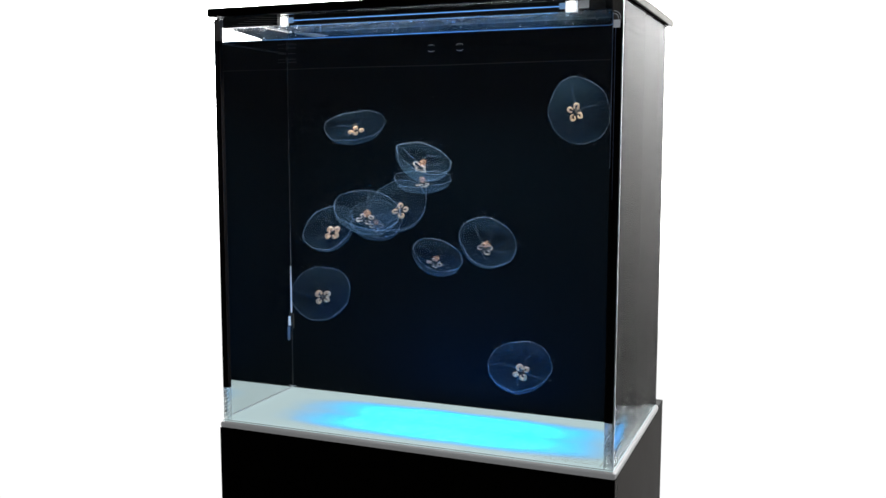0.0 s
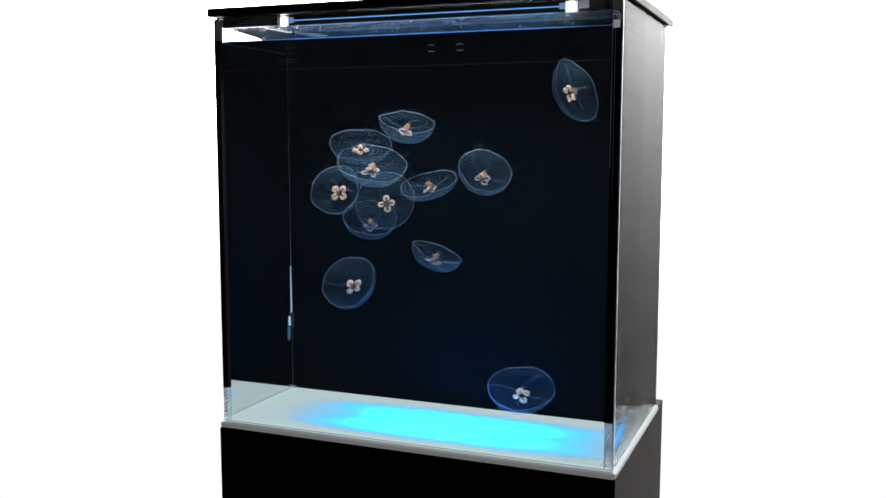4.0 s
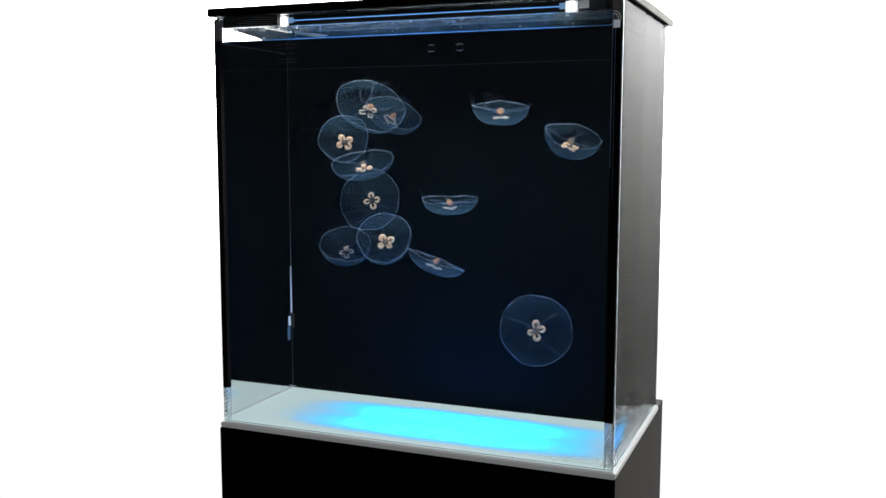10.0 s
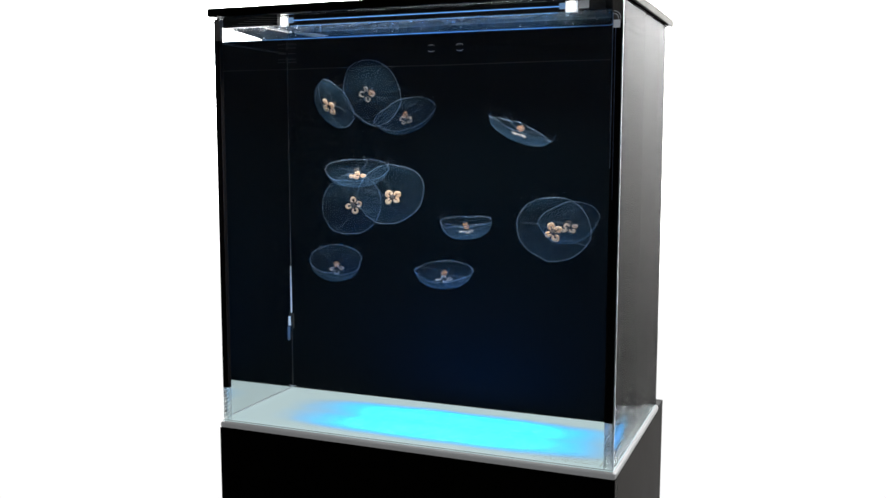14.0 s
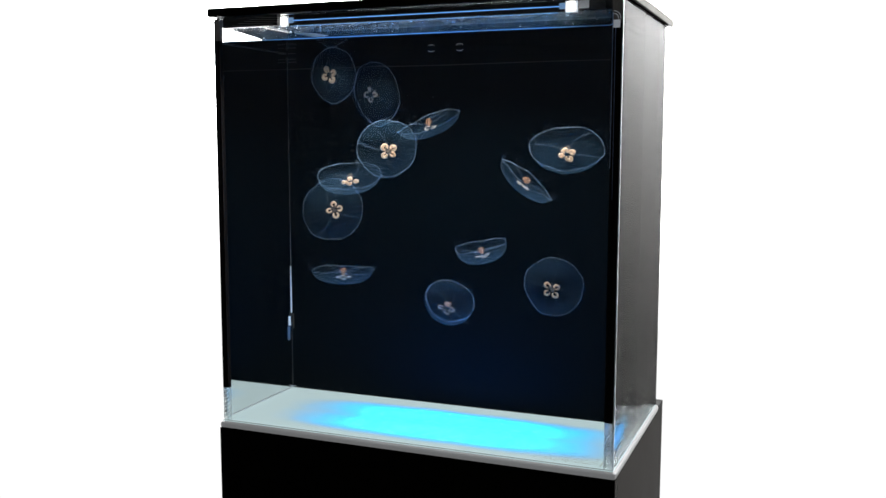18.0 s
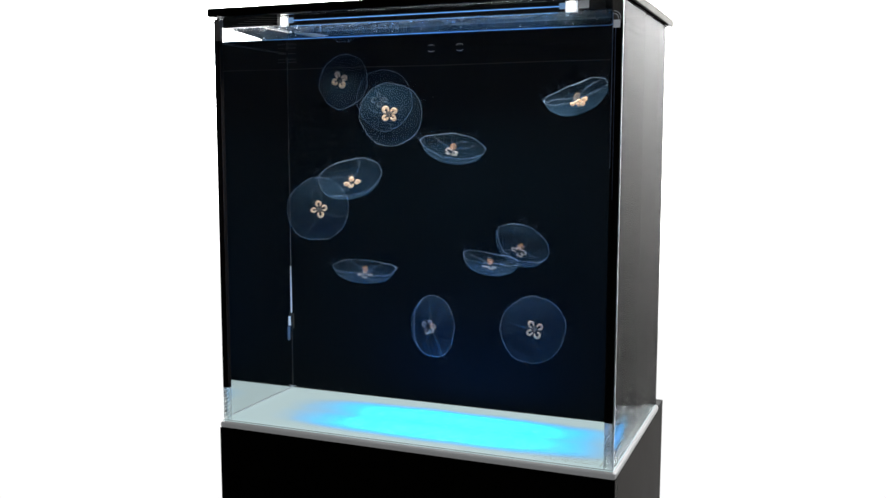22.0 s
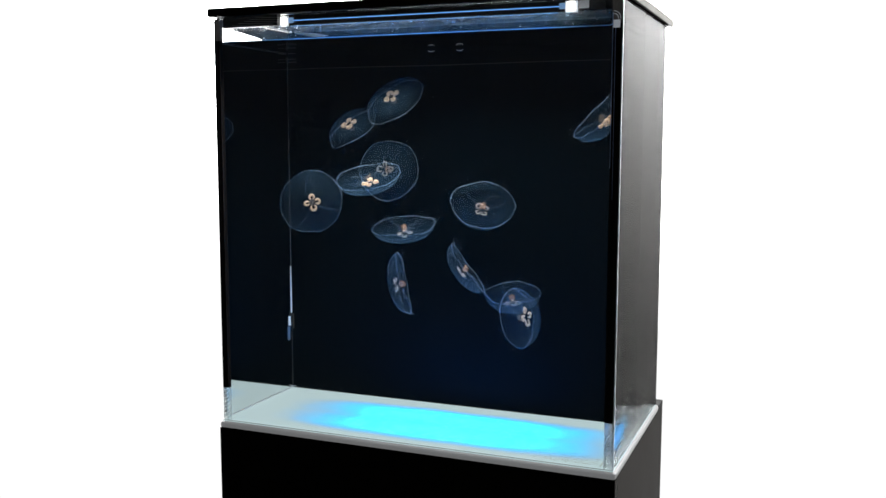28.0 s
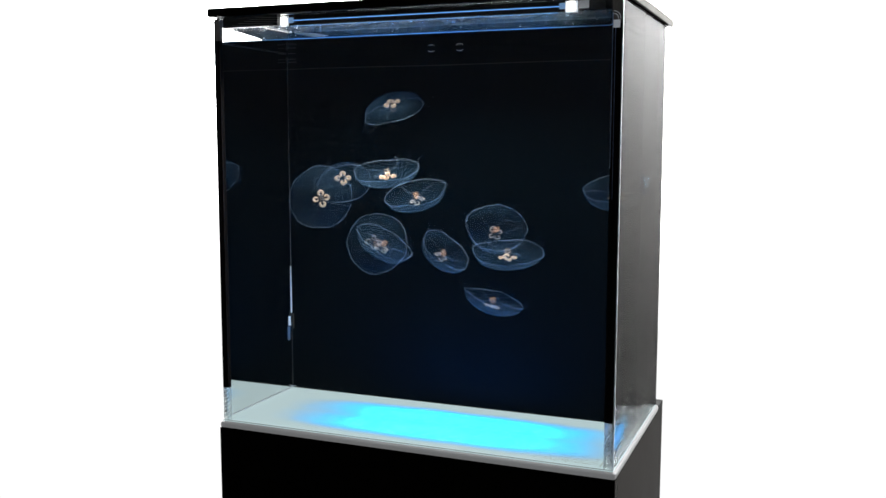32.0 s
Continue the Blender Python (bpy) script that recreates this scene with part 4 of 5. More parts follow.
    swim(jellies[4], [
        (0, pose(0.2213, 0.0600, 0.3206, 139.6, -14.0, -1.6)),
        (1, pose(0.2178, 0.0633, 0.3304, 145.6, -9.3, -5.2)),
        (2, pose(0.2230, 0.0667, 0.3541, 146.0, -8.3, -5.9)),
        (3, pose(0.2234, 0.0700, 0.3693, 148.1, -13.8, -2.3)),
        (6, pose(0.2265, 0.0800, 0.4325, 142.0, -9.7, -5.2)),
        (7, pose(0.2238, 0.0857, 0.4410, 136.3, -13.0, -2.3)),
        (8, pose(0.2183, 0.0914, 0.4598, 135.1, -10.8, -4.5)),
        (9, pose(0.2156, 0.0971, 0.4675, 139.6, -11.6, -3.7)),
        (10, pose(0.2062, 0.1029, 0.4805, 135.0, -9.9, -5.3)),
        (11, pose(0.2034, 0.1086, 0.4867, 133.1, -6.2, -9.5)),
        (12, pose(0.1958, 0.1143, 0.5007, 122.6, -4.8, -12.4)),
        (13, pose(0.1930, 0.1200, 0.5010, 112.5, -4.5, -15.0)),
        (14, pose(0.1923, 0.1292, 0.5066, 105.1, -5.9, -12.5)),
        (17, pose(0.1797, 0.1567, 0.5054, 100.0, -4.2, -23.7)),
        (18, pose(0.1802, 0.1658, 0.5074, 98.5, -4.4, -24.0)),
        (19, pose(0.1737, 0.1750, 0.5125, 99.4, -5.5, -16.0)),
        (20, pose(0.1761, 0.1783, 0.5171, 96.2, -5.5, -16.1)),
        (21, pose(0.1825, 0.1817, 0.5171, 92.9, -5.5, -16.0)),
        (22, pose(0.1860, 0.1850, 0.4993, 92.5, -6.0, -5.1)),
        (23, pose(0.1820, 0.1845, 0.4884, 89.7, -6.0, -4.7)),
        (24, pose(0.1893, 0.1840, 0.4865, 86.9, -6.0, -4.3)),
        (25, pose(0.1946, 0.1835, 0.4883, 84.8, -5.7, -0.6)),
        (27.5, pose(0.1967, 0.1823, 0.4067, 81.4, -5.2, 3.3)),
        (28, pose(0.1966, 0.1820, 0.3885, 80.8, -5.2, 3.4)),
        (29, pose(0.1793, 0.1815, 0.3488, 78.1, -6.1, -1.1)),
        (30, pose(0.1866, 0.1810, 0.3241, 77.5, -5.9, 0.6)),
        (31, pose(0.1681, 0.1805, 0.2966, 77.3, -5.3, 3.3)),
        (32, pose(0.1764, 0.1800, 0.2690, 77.2, -4.5, 7.0)),
    ], [
        (0, 0.4), (1, 0), (2, 0.2), (3, 0.6), (4, 0.2), (5, 0.6), (6, 0), (7, 0.5),
        (8, 0), (9, 0.6), (10, 0), (11, 0.4), (12, 0), (13, 0.3), (14, 0), (15, 0.3),
        (16, 0), (17, 0.3), (18, 0.1), (19, 0.6), (20, 0.3), (21, 0.2), (22, 0.3), (23, 0.2),
        (24, 0.3), (25, 0.2), (26, 0.3), (27, 0.2), (28, 0.3), (29, 0.3), (30, 0.2), (31, 0.3),
        (32, 0.2),
    ])
    swim(jellies[5], [
        (0, pose(0.1580, 0.0700, 0.2951, 128.2, -32.9, 33.0)),
        (1, pose(0.1641, 0.0700, 0.3101, 109.9, -46.1, 45.8)),
        (2, pose(0.1681, 0.0700, 0.3225, 110.9, -43.6, 36.5)),
        (3, pose(0.1674, 0.0700, 0.3423, 111.8, -43.5, 36.0)),
        (6, pose(0.1824, 0.0700, 0.3788, 114.1, -39.6, 23.8)),
        (7, pose(0.1855, 0.0700, 0.3976, 108.1, -39.8, 24.5)),
        (8, pose(0.1832, 0.0800, 0.4042, 118.8, -39.1, 22.3)),
        (9, pose(0.1752, 0.0900, 0.4186, 107.1, -40.8, 27.5)),
        (10, pose(0.1653, 0.1000, 0.4324, 116.4, -27.8, 19.0)),
        (11, pose(0.1522, 0.1100, 0.4455, 114.5, -26.1, -10.7)),
        (12, pose(0.1386, 0.1133, 0.4578, 116.0, -18.8, -29.5)),
        (13, pose(0.1351, 0.1167, 0.4755, 117.9, -15.9, -35.3)),
        (14, pose(0.1294, 0.1200, 0.4879, 119.1, -13.8, -39.0)),
        (17, pose(0.1123, 0.1300, 0.5265, 105.0, -22.9, -21.9)),
        (18, pose(0.1227, 0.1333, 0.5372, 94.0, -25.6, -12.7)),
        (19, pose(0.1178, 0.1367, 0.5347, 94.2, -26.0, -6.8)),
        (20, pose(0.1282, 0.1400, 0.5392, 94.1, -26.0, -7.2)),
        (21, pose(0.1284, 0.1433, 0.5305, 82.0, -25.8, -0.0)),
        (22, pose(0.1337, 0.1467, 0.5296, 82.0, -25.8, -0.2)),
        (23, pose(0.1329, 0.1500, 0.5236, 76.2, -25.0, 4.3)),
        (24, pose(0.1342, 0.1550, 0.5177, 75.9, -25.0, 4.3)),
        (25, pose(0.1305, 0.1600, 0.5125, 73.1, -24.4, 6.8)),
        (27.5, pose(0.1336, 0.1725, 0.4732, 38.4, -24.9, 7.9)),
        (28, pose(0.1343, 0.1750, 0.4605, 34.6, -26.0, 7.1)),
        (29, pose(0.1361, 0.1750, 0.4339, 29.3, -31.4, 8.3)),
        (30, pose(0.1327, 0.1750, 0.4110, 34.3, -48.0, 2.8)),
        (31, pose(0.1252, 0.1750, 0.3896, 33.9, -19.5, 16.6)),
        (32, pose(0.1218, 0.1750, 0.3720, 44.5, -8.6, 21.4)),
    ], [
        (0, 0.5), (1, 0.3), (2, 0.8), (3, 0.3), (4, 0.8), (5, 0.3), (6, 0.9), (7, 0.1),
        (8, 0.9), (9, 0.1), (10, 0.8), (11, 0.1), (12, 0.5), (13, 0.1), (14, 0.5), (15, 0.1),
        (16, 0.5), (17, 0.7), (18, 0.2), (19, 0.7), (20, 0.3), (21, 0.7), (22, 0.2), (23, 0.6),
        (24, 0.2), (25, 0.7), (26, 0.2), (27, 0.7), (28, 0.3), (29, 0.3), (30, 0.2), (31, 0.4),
        (32, 0.3),
    ])
    swim(jellies[6], [
        (0, pose(0.1396, 0.0700, 0.1936, 113.6, -46.2, 20.3)),
        (1, pose(0.1537, 0.0700, 0.2007, 107.6, -47.8, 26.8)),
        (2, pose(0.1693, 0.0700, 0.1982, 121.1, -47.1, 24.7)),
        (3, pose(0.1812, 0.0700, 0.2051, 116.1, -48.4, 28.8)),
        (6, pose(0.2154, 0.0700, 0.2307, 121.7, -48.9, 30.0)),
        (7, pose(0.2251, 0.0700, 0.2425, 118.9, -48.8, 29.8)),
        (8, pose(0.2357, 0.0700, 0.2535, 112.6, -47.9, 26.9)),
        (9, pose(0.2405, 0.0700, 0.2717, 109.2, -47.9, 27.0)),
        (10, pose(0.2481, 0.0700, 0.2840, 110.7, -35.9, 18.8)),
        (11, pose(0.2500, 0.0700, 0.2969, 123.1, -41.3, 7.2)),
        (12, pose(0.2530, 0.0700, 0.3166, 123.5, -38.9, 2.4)),
        (13, pose(0.2577, 0.0700, 0.3286, 120.5, -41.8, 8.3)),
        (14, pose(0.2597, 0.0700, 0.3515, 125.0, -42.7, 10.3)),
        (17, pose(0.2618, 0.0700, 0.4061, 110.6, -45.9, 18.6)),
        (18, pose(0.2489, 0.0800, 0.4192, 112.8, -44.7, 14.7)),
        (19, pose(0.2480, 0.0900, 0.4376, 114.6, -42.6, 7.8)),
        (20, pose(0.2426, 0.1000, 0.4513, 111.0, -46.5, 20.9)),
        (21, pose(0.2379, 0.1100, 0.4599, 111.9, -40.9, 1.4)),
        (22, pose(0.2323, 0.1200, 0.4747, 92.5, -42.6, 11.6)),
        (23, pose(0.2325, 0.1300, 0.4836, 87.3, -42.6, 3.5)),
        (24, pose(0.2203, 0.1375, 0.4891, 87.0, -42.7, 0.7)),
        (25, pose(0.2217, 0.1450, 0.4929, 93.4, -42.7, -7.5)),
        (27.5, pose(0.2174, 0.1605, 0.5031, 42.6, -37.1, 17.3)),
        (28, pose(0.2172, 0.1610, 0.5023, 32.0, -34.5, 20.9)),
        (29, pose(0.2138, 0.1620, 0.5076, 25.2, -30.3, 27.6)),
        (30, pose(0.2113, 0.1630, 0.5043, 15.5, -30.4, 30.4)),
        (31, pose(0.2148, 0.1640, 0.4980, 14.5, -20.3, 31.2)),
        (32, pose(0.2153, 0.1650, 0.4910, 18.1, -20.4, 32.7)),
    ], [
        (0, 0.5), (1, 0.1), (2, 0.8), (3, 0.3), (4, 0.8), (5, 0.3), (6, 0.2), (7, 0.6),
        (8, 0.7), (9, 0.2), (10, 1), (11, 0), (12, 0.2), (13, 0.5), (14, 0), (15, 0.5),
        (16, 0), (17, 0), (18, 0.6), (19, 0.1), (20, 0.1), (21, 0.6), (22, 0.2), (23, 0.4),
        (24, 0.3), (25, 0.2), (26, 0.3), (27, 0.2), (28, 0.1), (29, 0.3), (30, 0), (31, -0.2),
        (32, 0.3),
    ])
    swim(jellies[7], [
        (0, pose(0.3001, 0.1400, 0.2482, 137.7, 13.7, 9.7)),
        (1, pose(0.3017, 0.1383, 0.2512, 147.5, 15.4, 8.4)),
        (2, pose(0.3043, 0.1367, 0.2489, 146.0, 15.2, 8.5)),
        (3, pose(0.3012, 0.1350, 0.2515, 154.6, 16.8, 7.6)),
        (6, pose(0.3024, 0.1300, 0.2521, 153.3, 14.7, 8.7)),
        (7, pose(0.3050, 0.1283, 0.2472, 154.4, 1.7, 15.1)),
        (8, pose(0.3066, 0.1267, 0.2537, 166.7, 5.0, 13.9)),
        (9, pose(0.3016, 0.1250, 0.2449, 149.6, 14.5, 10.1)),
        (10, pose(0.3060, 0.1233, 0.2453, 164.4, 19.0, 8.0)),
        (11, pose(0.3087, 0.1217, 0.2369, 149.0, 10.2, 12.2)),
        (12, pose(0.3121, 0.1200, 0.2373, 149.1, 10.2, 12.2)),
        (13, pose(0.3170, 0.1171, 0.2283, 150.6, -0.2, 18.2)),
        (14, pose(0.3256, 0.1143, 0.2283, 152.2, -1.6, 19.0)),
        (17, pose(0.3347, 0.1057, 0.1979, 127.8, 12.7, 7.0)),
        (18, pose(0.3348, 0.1029, 0.1854, 121.0, 11.7, 8.5)),
        (19, pose(0.3305, 0.1000, 0.1734, 123.2, 13.4, -8.8)),
        (20, pose(0.3264, 0.0967, 0.1642, 103.3, 20.9, -11.7)),
        (21, pose(0.3157, 0.0933, 0.1553, 99.5, 22.5, -22.8)),
        (22, pose(0.3115, 0.0900, 0.1556, 90.2, 22.1, -25.1)),
        (23, pose(0.2980, 0.0867, 0.1577, 89.3, 21.9, -38.9)),
        (24, pose(0.2939, 0.0833, 0.1651, 86.9, 21.6, -42.2)),
        (25, pose(0.2842, 0.0800, 0.1710, 86.0, 21.3, -47.3)),
        (27.5, pose(0.2647, 0.0717, 0.2100, 95.3, 21.6, -46.2)),
        (28, pose(0.2684, 0.0700, 0.2208, 100.3, 21.7, -52.0)),
        (29, pose(0.2484, 0.0725, 0.2288, 117.3, 20.7, -39.3)),
        (30, pose(0.2512, 0.0750, 0.2502, 129.0, 19.7, -37.2)),
        (31, pose(0.2406, 0.0775, 0.2596, 133.9, 7.1, -20.6)),
        (32, pose(0.2376, 0.0800, 0.2749, 139.9, 1.7, -15.0)),
    ], [
        (0, 0.6), (1, 0), (2, 0.6), (3, 0.1), (4, 0.6), (5, 0.1), (6, 0), (7, 0.2),
        (8, -0.3), (9, 0.5), (10, 0), (11, 0.3), (12, 0.2), (13, 0.3), (14, 0.2), (15, 0.3),
        (16, 0.2), (17, 0.4), (18, 0.8), (19, 0.2), (20, 0.3), (21, 0.3), (22, 0), (23, 0.6),
        (24, 0.1), (25, 0.8), (26, 0.1), (27, 0.8), (28, 0), (29, 0.5), (30, -0.3), (31, 0.6),
        (32, 0.1),
    ])
    swim(jellies[8], [
        (0, pose(0.4029, 0.0800, 0.2821, 118.9, -4.2, -4.7)),
        (1, pose(0.3961, 0.0867, 0.3051, 119.8, -4.1, -4.8)),
        (2, pose(0.3936, 0.0933, 0.3302, 117.7, -5.1, -3.0)),
        (3, pose(0.3893, 0.1000, 0.3587, 123.7, -5.1, -3.0)),
        (6, pose(0.3928, 0.1113, 0.4237, 145.3, -2.0, -6.2)),
        (7, pose(0.3965, 0.1150, 0.4485, 165.3, 0.2, -7.2)),
        (8, pose(0.4026, 0.1150, 0.4608, 169.0, -0.1, -7.1)),
        (9, pose(0.4077, 0.1150, 0.4722, 173.7, -1.0, -7.0)),
        (10, pose(0.4129, 0.1150, 0.4713, 174.3, -0.6, -7.0)),
        (11, pose(0.4199, 0.1150, 0.4713, 164.8, 3.4, -8.0)),
        (12, pose(0.4269, 0.1150, 0.4672, 167.3, 2.5, -7.7)),
        (13, pose(0.4354, 0.1150, 0.4542, 163.0, 5.8, -8.8)),
        (14, pose(0.4416, 0.1150, 0.4468, 165.4, 17.0, -12.0)),
        (17, pose(0.4473, 0.1125, 0.3914, 153.0, 24.8, -15.9)),
        (18, pose(0.4504, 0.1117, 0.3734, 149.7, 28.6, -18.8)),
        (19, pose(0.4500, 0.1108, 0.3488, 144.6, 25.9, -16.8)),
        (20, pose(0.4531, 0.1100, 0.3324, 138.7, 22.9, -14.3)),
        (21, pose(0.4442, 0.1200, 0.3039, 132.2, 16.6, -7.0)),
        (22, pose(0.4388, 0.1300, 0.2741, 130.1, 13.0, -2.3)),
        (23, pose(0.4404, 0.1400, 0.2595, 139.3, 15.9, -5.4)),
        (24, pose(0.4401, 0.1414, 0.2379, 135.8, 6.6, 3.3)),
        (25, pose(0.4416, 0.1429, 0.2231, 146.5, 6.7, 3.2)),
        (27.5, pose(0.4300, 0.1464, 0.2047, 153.2, -4.7, 9.9)),
        (28, pose(0.4236, 0.1471, 0.1928, 147.4, -5.5, 10.3)),
        (29, pose(0.4133, 0.1486, 0.1876, 156.0, -0.4, 7.1)),
        (30, pose(0.4066, 0.1500, 0.1807, 154.7, 3.8, 5.2)),
        (31, pose(0.4060, 0.1350, 0.1832, 156.7, 6.0, 4.2)),
        (32, pose(0.4003, 0.1200, 0.1913, 155.1, 11.2, 1.9)),
    ], [
        (0, 0.4), (1, 0.2), (2, 0.8), (3, 0.3), (4, 0.8), (5, 0.3), (6, 0.7), (7, 0),
        (8, 0.7), (9, -0.2), (10, 0.7), (11, 0), (12, 0.5), (13, 0), (14, -0.2), (15, 0),
        (16, -0.2), (17, 0.5), (18, 0), (19, 0.4), (20, 0), (21, 0.6), (22, 0.6), (23, 0),
        (24, 0.6), (25, 0), (26, 0.6), (27, 0), (28, 0.6), (29, 0.2), (30, 0.4), (31, -0.1),
        (32, 0.2),
    ])
    swim(jellies[9], [
        (0, pose(0.5249, 0.1150, 0.4753, 103.2, 25.6, -9.8)),
        (1, pose(0.5181, 0.1150, 0.4848, 118.0, 20.0, -16.8)),
        (2, pose(0.5244, 0.1150, 0.4998, 112.9, 23.7, -25.1)),
        (3, pose(0.5179, 0.1150, 0.5023, 111.2, 31.5, -28.7)),
        (6, pose(0.5163, 0.1150, 0.4999, 144.6, 30.2, -31.0)),
        (7, pose(0.5162, 0.1150, 0.4959, 155.9, 33.5, -31.9)),
        (8, pose(0.5109, 0.1150, 0.4746, 146.0, 15.0, -20.1)),
        (9, pose(0.5161, 0.1150, 0.4570, 152.6, 11.9, -18.2)),
        (10, pose(0.5153, 0.1233, 0.4282, 152.9, 1.9, -13.1)),
        (11, pose(0.5119, 0.1317, 0.4063, 161.9, -6.4, -9.6)),
        (12, pose(0.5121, 0.1400, 0.3692, 168.4, -7.9, -9.2)),
        (13, pose(0.5099, 0.1575, 0.3350, 159.6, -23.8, -4.5)),
        (14, pose(0.5034, 0.1750, 0.3063, 144.3, -25.0, -3.8)),
        (17, pose(0.5009, 0.1200, 0.2382, 98.8, -36.8, 18.3)),
        (18, pose(0.4939, 0.1159, 0.2200, 102.3, -35.0, -2.8)),
        (19, pose(0.4901, 0.1118, 0.2012, 78.8, -36.0, 8.9)),
        (20, pose(0.4856, 0.1077, 0.1807, 77.9, -35.9, 9.6)),
        (21, pose(0.4767, 0.1036, 0.1740, 64.0, -30.2, 29.1)),
        (22, pose(0.4728, 0.0995, 0.1620, 77.3, -28.7, 33.9)),
        (23, pose(0.4690, 0.0955, 0.1574, 54.5, -18.2, 59.0)),
        (24, pose(0.4668, 0.0914, 0.1530, 57.9, -21.0, 54.6)),
        (25, pose(0.4578, 0.0873, 0.1489, 64.5, -19.1, 58.3)),
        (27.5, pose(0.4607, 0.0770, 0.1744, 58.2, -9.7, 75.9)),
        (28, pose(0.4664, 0.0750, 0.1850, 75.1, -9.1, 79.6)),
        (29, pose(0.4666, 0.0737, 0.2017, 80.8, -15.8, 49.5)),
        (30, pose(0.4598, 0.0725, 0.2277, 77.8, -17.9, 38.0)),
        (31, pose(0.4508, 0.0713, 0.2420, 138.7, -9.9, 13.4)),
        (32, pose(0.4407, 0.0700, 0.2717, 151.8, -3.4, 8.9)),
    ], [
        (0, 0), (1, 0.7), (2, 0.1), (3, 0.7), (4, 0.1), (5, 0.7), (6, 0.3), (7, 0.1),
        (8, 0.8), (9, 0), (10, 0.8), (11, 0), (12, 0.7), (13, 0.3), (14, 0.3), (15, 0.3),
        (16, 0.3), (17, 0.5), (18, 0.5), (19, 0.1), (20, 0.4), (21, 0.4), (22, 0), (23, 0),
        (24, 0.4), (25, 0), (26, 0.4), (27, 0.3), (28, 0.6), (29, 0.8), (30, 0), (31, 0.6),
        (32, -0.3),
    ])
    swim(jellies[10], [
        (0, pose(0.4558, 0.0900, 0.1002, 114.4, -22.1, 14.5)),
        (1, pose(0.4537, 0.0888, 0.0935, 118.3, -20.4, 10.9)),
        (2, pose(0.4560, 0.0877, 0.0728, 125.8, -19.4, 9.1)),
        (3, pose(0.4573, 0.0865, 0.0715, 125.7, -18.1, 7.3)),
        (6, pose(0.4645, 0.0831, 0.0579, 116.6, -18.8, 8.5)),
        (7, pose(0.4689, 0.0819, 0.0756, 106.2, -19.9, 11.5)),
        (8, pose(0.4682, 0.0808, 0.0968, 93.6, -20.1, 12.6)),
        (9, pose(0.4715, 0.0796, 0.1291, 85.8, -20.1, 17.9)),
        (10, pose(0.4815, 0.0785, 0.1649, 84.4, -10.3, 16.1)),
        (11, pose(0.4856, 0.0773, 0.1983, 94.8, -20.1, 11.9)),
        (12, pose(0.4937, 0.0762, 0.2397, 81.8, -20.3, 6.6)),
        (13, pose(0.5002, 0.0750, 0.2757, 102.0, -20.1, 1.0)),
        (14, pose(0.5046, 0.0780, 0.3083, 112.7, -20.4, 2.2)),
        (17, pose(0.5154, 0.0870, 0.4002, 124.3, -21.3, 3.9)),
        (18, pose(0.5191, 0.0900, 0.4175, 145.0, -13.8, -4.1)),
        (19, pose(0.5232, 0.0913, 0.4434, 156.6, -20.9, -2.7)),
        (20, pose(0.5251, 0.0925, 0.4607, 170.7, -13.3, -2.9)),
        (21, pose(0.5243, 0.0938, 0.4864, -178.8, -15.1, -2.8)),
        (22, pose(0.5335, 0.0950, 0.4894, 174.2, -22.0, -2.5)),
        (23, pose(0.5370, 0.0967, 0.4995, -177.6, -19.7, -2.6)),
        (24, pose(0.5470, 0.0983, 0.4956, 175.1, -26.5, -2.1)),
        (25, pose(0.5560, 0.1000, 0.5010, 175.8, -31.1, -1.7)),
        (27.5, pose(0.5607, 0.1417, 0.4692, 170.7, -41.2, 1.3)),
        (28, pose(0.5594, 0.1500, 0.4622, 173.1, -45.4, 3.9)),
        (29, pose(0.5670, 0.1545, 0.4397, 173.9, -36.7, -0.5)),
        (30, pose(0.5720, 0.1590, 0.4121, 174.3, -24.5, -3.4)),
        (31, pose(0.5711, 0.1635, 0.3779, 160.7, -17.2, -5.2)),
        (32, pose(0.5743, 0.1680, 0.3547, 155.6, -18.9, -4.4)),
    ], [
        (0, 0.5), (1, 0), (2, 0.3), (3, 0), (4, 0.3), (5, 0), (6, 0.8), (7, 0.2),
        (8, 0.6), (9, 0), (10, -0.1), (11, 0.6), (12, 0), (13, 0.6), (14, -0.1), (15, 0.6),
        (16, -0.1), (17, 0.5), (18, -0.1), (19, 0.3), (20, 0.6), (21, -0.2), (22, 0.6), (23, -0.1),
        (24, 0.7), (25, 0.3), (26, 0.7), (27, 0.3), (28, 0.5), (29, 0.6), (30, 0.4), (31, 0.4),
        (32, 0.6),
    ])
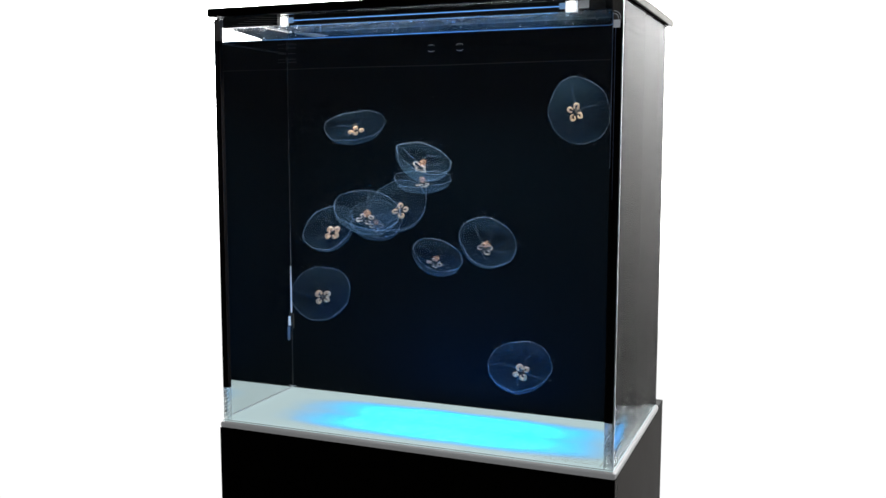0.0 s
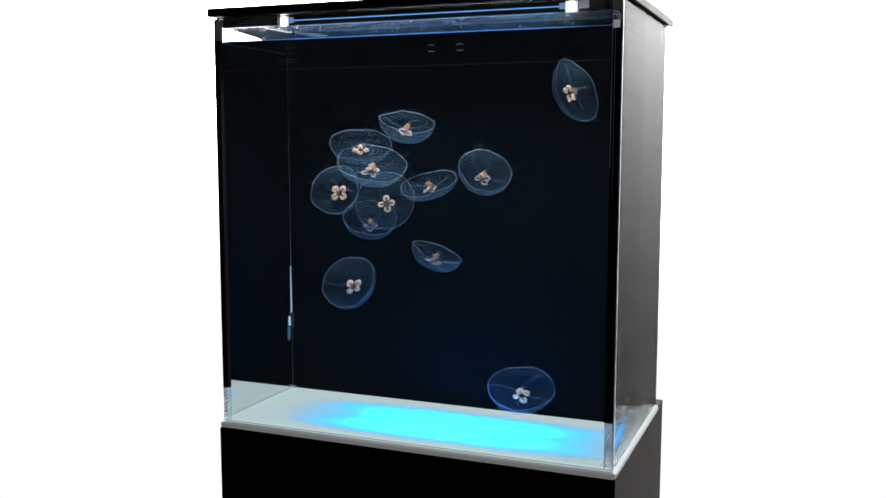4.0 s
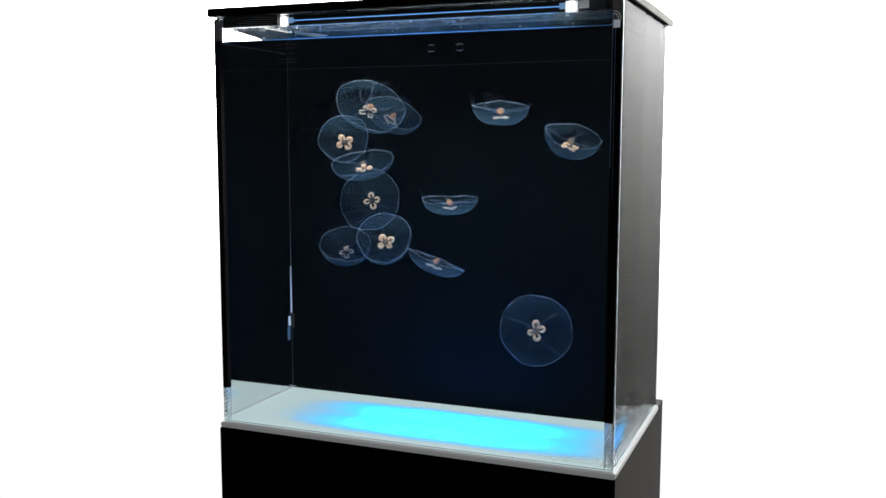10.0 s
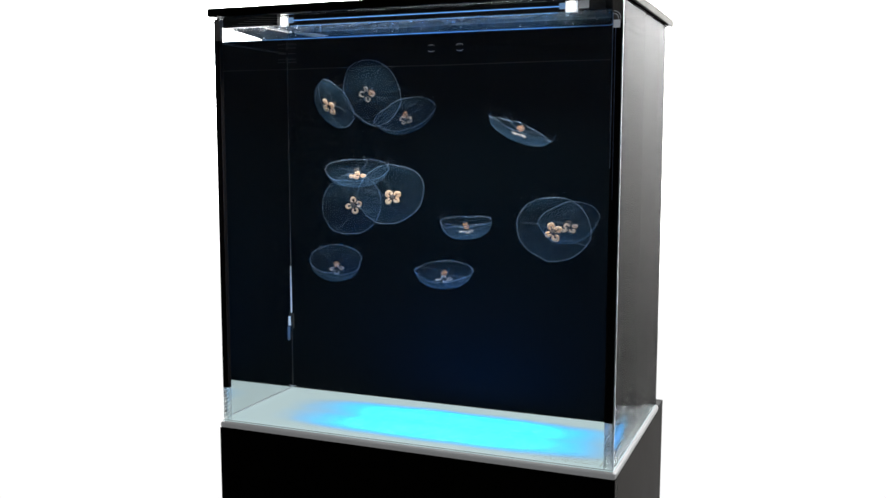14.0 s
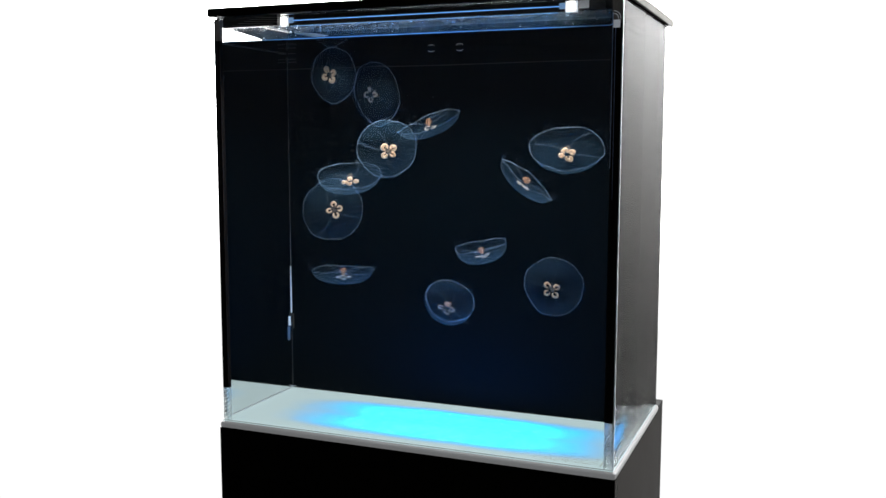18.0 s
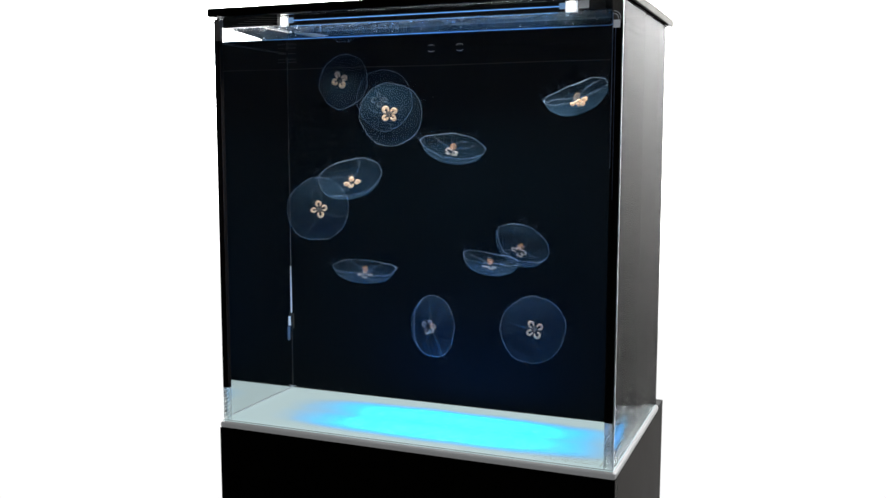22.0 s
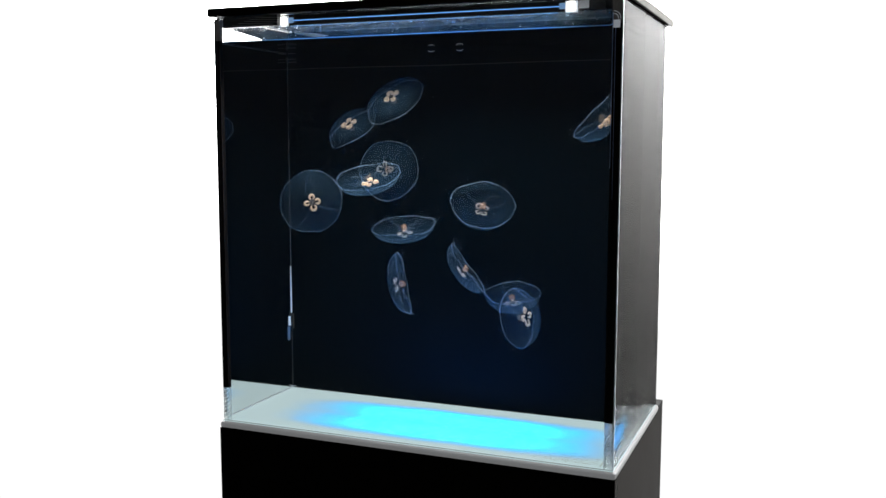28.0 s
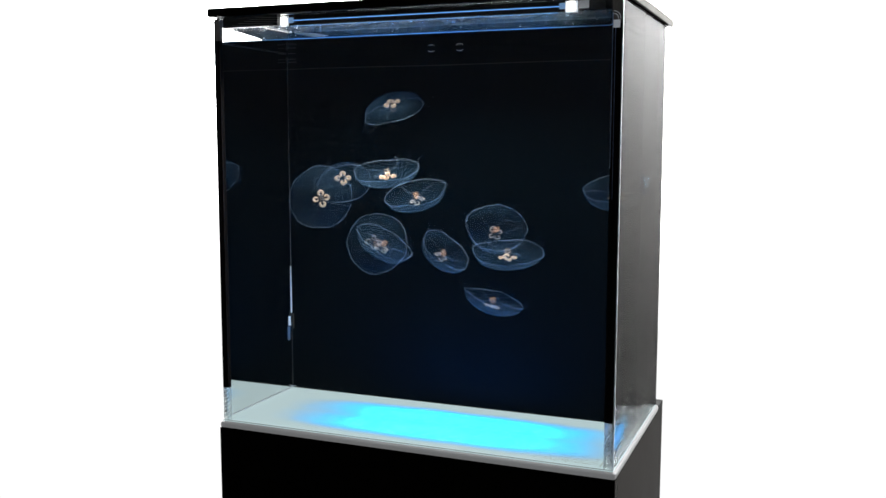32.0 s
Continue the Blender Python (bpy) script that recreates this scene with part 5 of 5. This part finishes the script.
    swim(jellies[11], [
        (0, pose(0.1845, 0.1700, 0.2990, 129.6, 0.1, 25.7)),
        (1, pose(0.1851, 0.1667, 0.3011, 129.7, 0.0, 25.7)),
        (2, pose(0.1848, 0.1633, 0.3041, 129.8, 0.0, 25.7)),
        (3, pose(0.1824, 0.1600, 0.3071, 134.0, -0.1, 25.8)),
        (6, pose(0.1729, 0.1500, 0.2829, 133.1, -0.2, 26.0)),
        (7, pose(0.1644, 0.1467, 0.2829, 137.4, 2.5, 23.3)),
        (8, pose(0.1558, 0.1433, 0.2700, 131.0, 7.3, 18.3)),
        (9, pose(0.1504, 0.1400, 0.2711, 142.0, 2.4, 23.0)),
        (10, pose(0.1469, 0.1367, 0.2584, 129.5, -4.1, 28.6)),
        (11, pose(0.1372, 0.1333, 0.2501, 136.4, -0.2, 24.9)),
        (12, pose(0.1327, 0.1300, 0.2392, 133.1, -2.7, 27.1)),
        (13, pose(0.1340, 0.1238, 0.2355, 138.8, -1.3, 25.9)),
        (14, pose(0.1394, 0.1175, 0.2338, 135.9, -2.8, 27.1)),
        (17, pose(0.1563, 0.0988, 0.2191, 155.6, 1.3, 24.6)),
        (18, pose(0.1647, 0.0925, 0.2258, 164.0, -0.2, 25.1)),
        (19, pose(0.1749, 0.0862, 0.2183, 166.0, -0.0, 25.1)),
        (20, pose(0.1861, 0.0800, 0.2260, 166.2, 1.0, 24.9)),
        (21, pose(0.1956, 0.0804, 0.2220, 157.8, -0.2, 25.2)),
        (22, pose(0.2081, 0.0808, 0.2332, 158.1, 2.6, 24.1)),
        (23, pose(0.2233, 0.0813, 0.2375, 142.4, 0.1, 25.4)),
        (24, pose(0.2357, 0.0817, 0.2486, 154.3, -5.6, 28.7)),
        (25, pose(0.2479, 0.0821, 0.2595, 142.3, -8.7, 30.4)),
        (27.5, pose(0.2711, 0.0831, 0.2845, 151.8, -7.6, 29.7)),
        (28, pose(0.2738, 0.0833, 0.2992, 156.1, -5.3, 28.6)),
        (29, pose(0.2737, 0.0837, 0.3085, 148.4, -7.1, 29.6)),
        (30, pose(0.2828, 0.0842, 0.3250, 159.0, -4.5, 28.3)),
        (31, pose(0.2910, 0.0846, 0.3319, 144.8, -10.4, 31.5)),
        (32, pose(0.2935, 0.0850, 0.3489, 151.8, -11.2, 32.0)),
    ], [
        (0, 0.6), (1, 0.1), (2, 0.6), (3, 0.2), (4, 0.6), (5, 0.2), (6, 0.6), (7, 0),
        (8, 0.7), (9, 0.3), (10, 0.8), (11, 0), (12, 0.3), (13, 0.1), (14, 0.8), (15, 0.1),
        (16, 0.8), (17, 0.6), (18, 0), (19, 0.8), (20, 0), (21, 0.8), (22, 0), (23, 1),
        (24, 0), (25, 0.9), (26, 0), (27, 0.8), (28, 0), (29, 0.8), (30, 0), (31, 0.8),
        (32, 0.1),
    ])


motions()
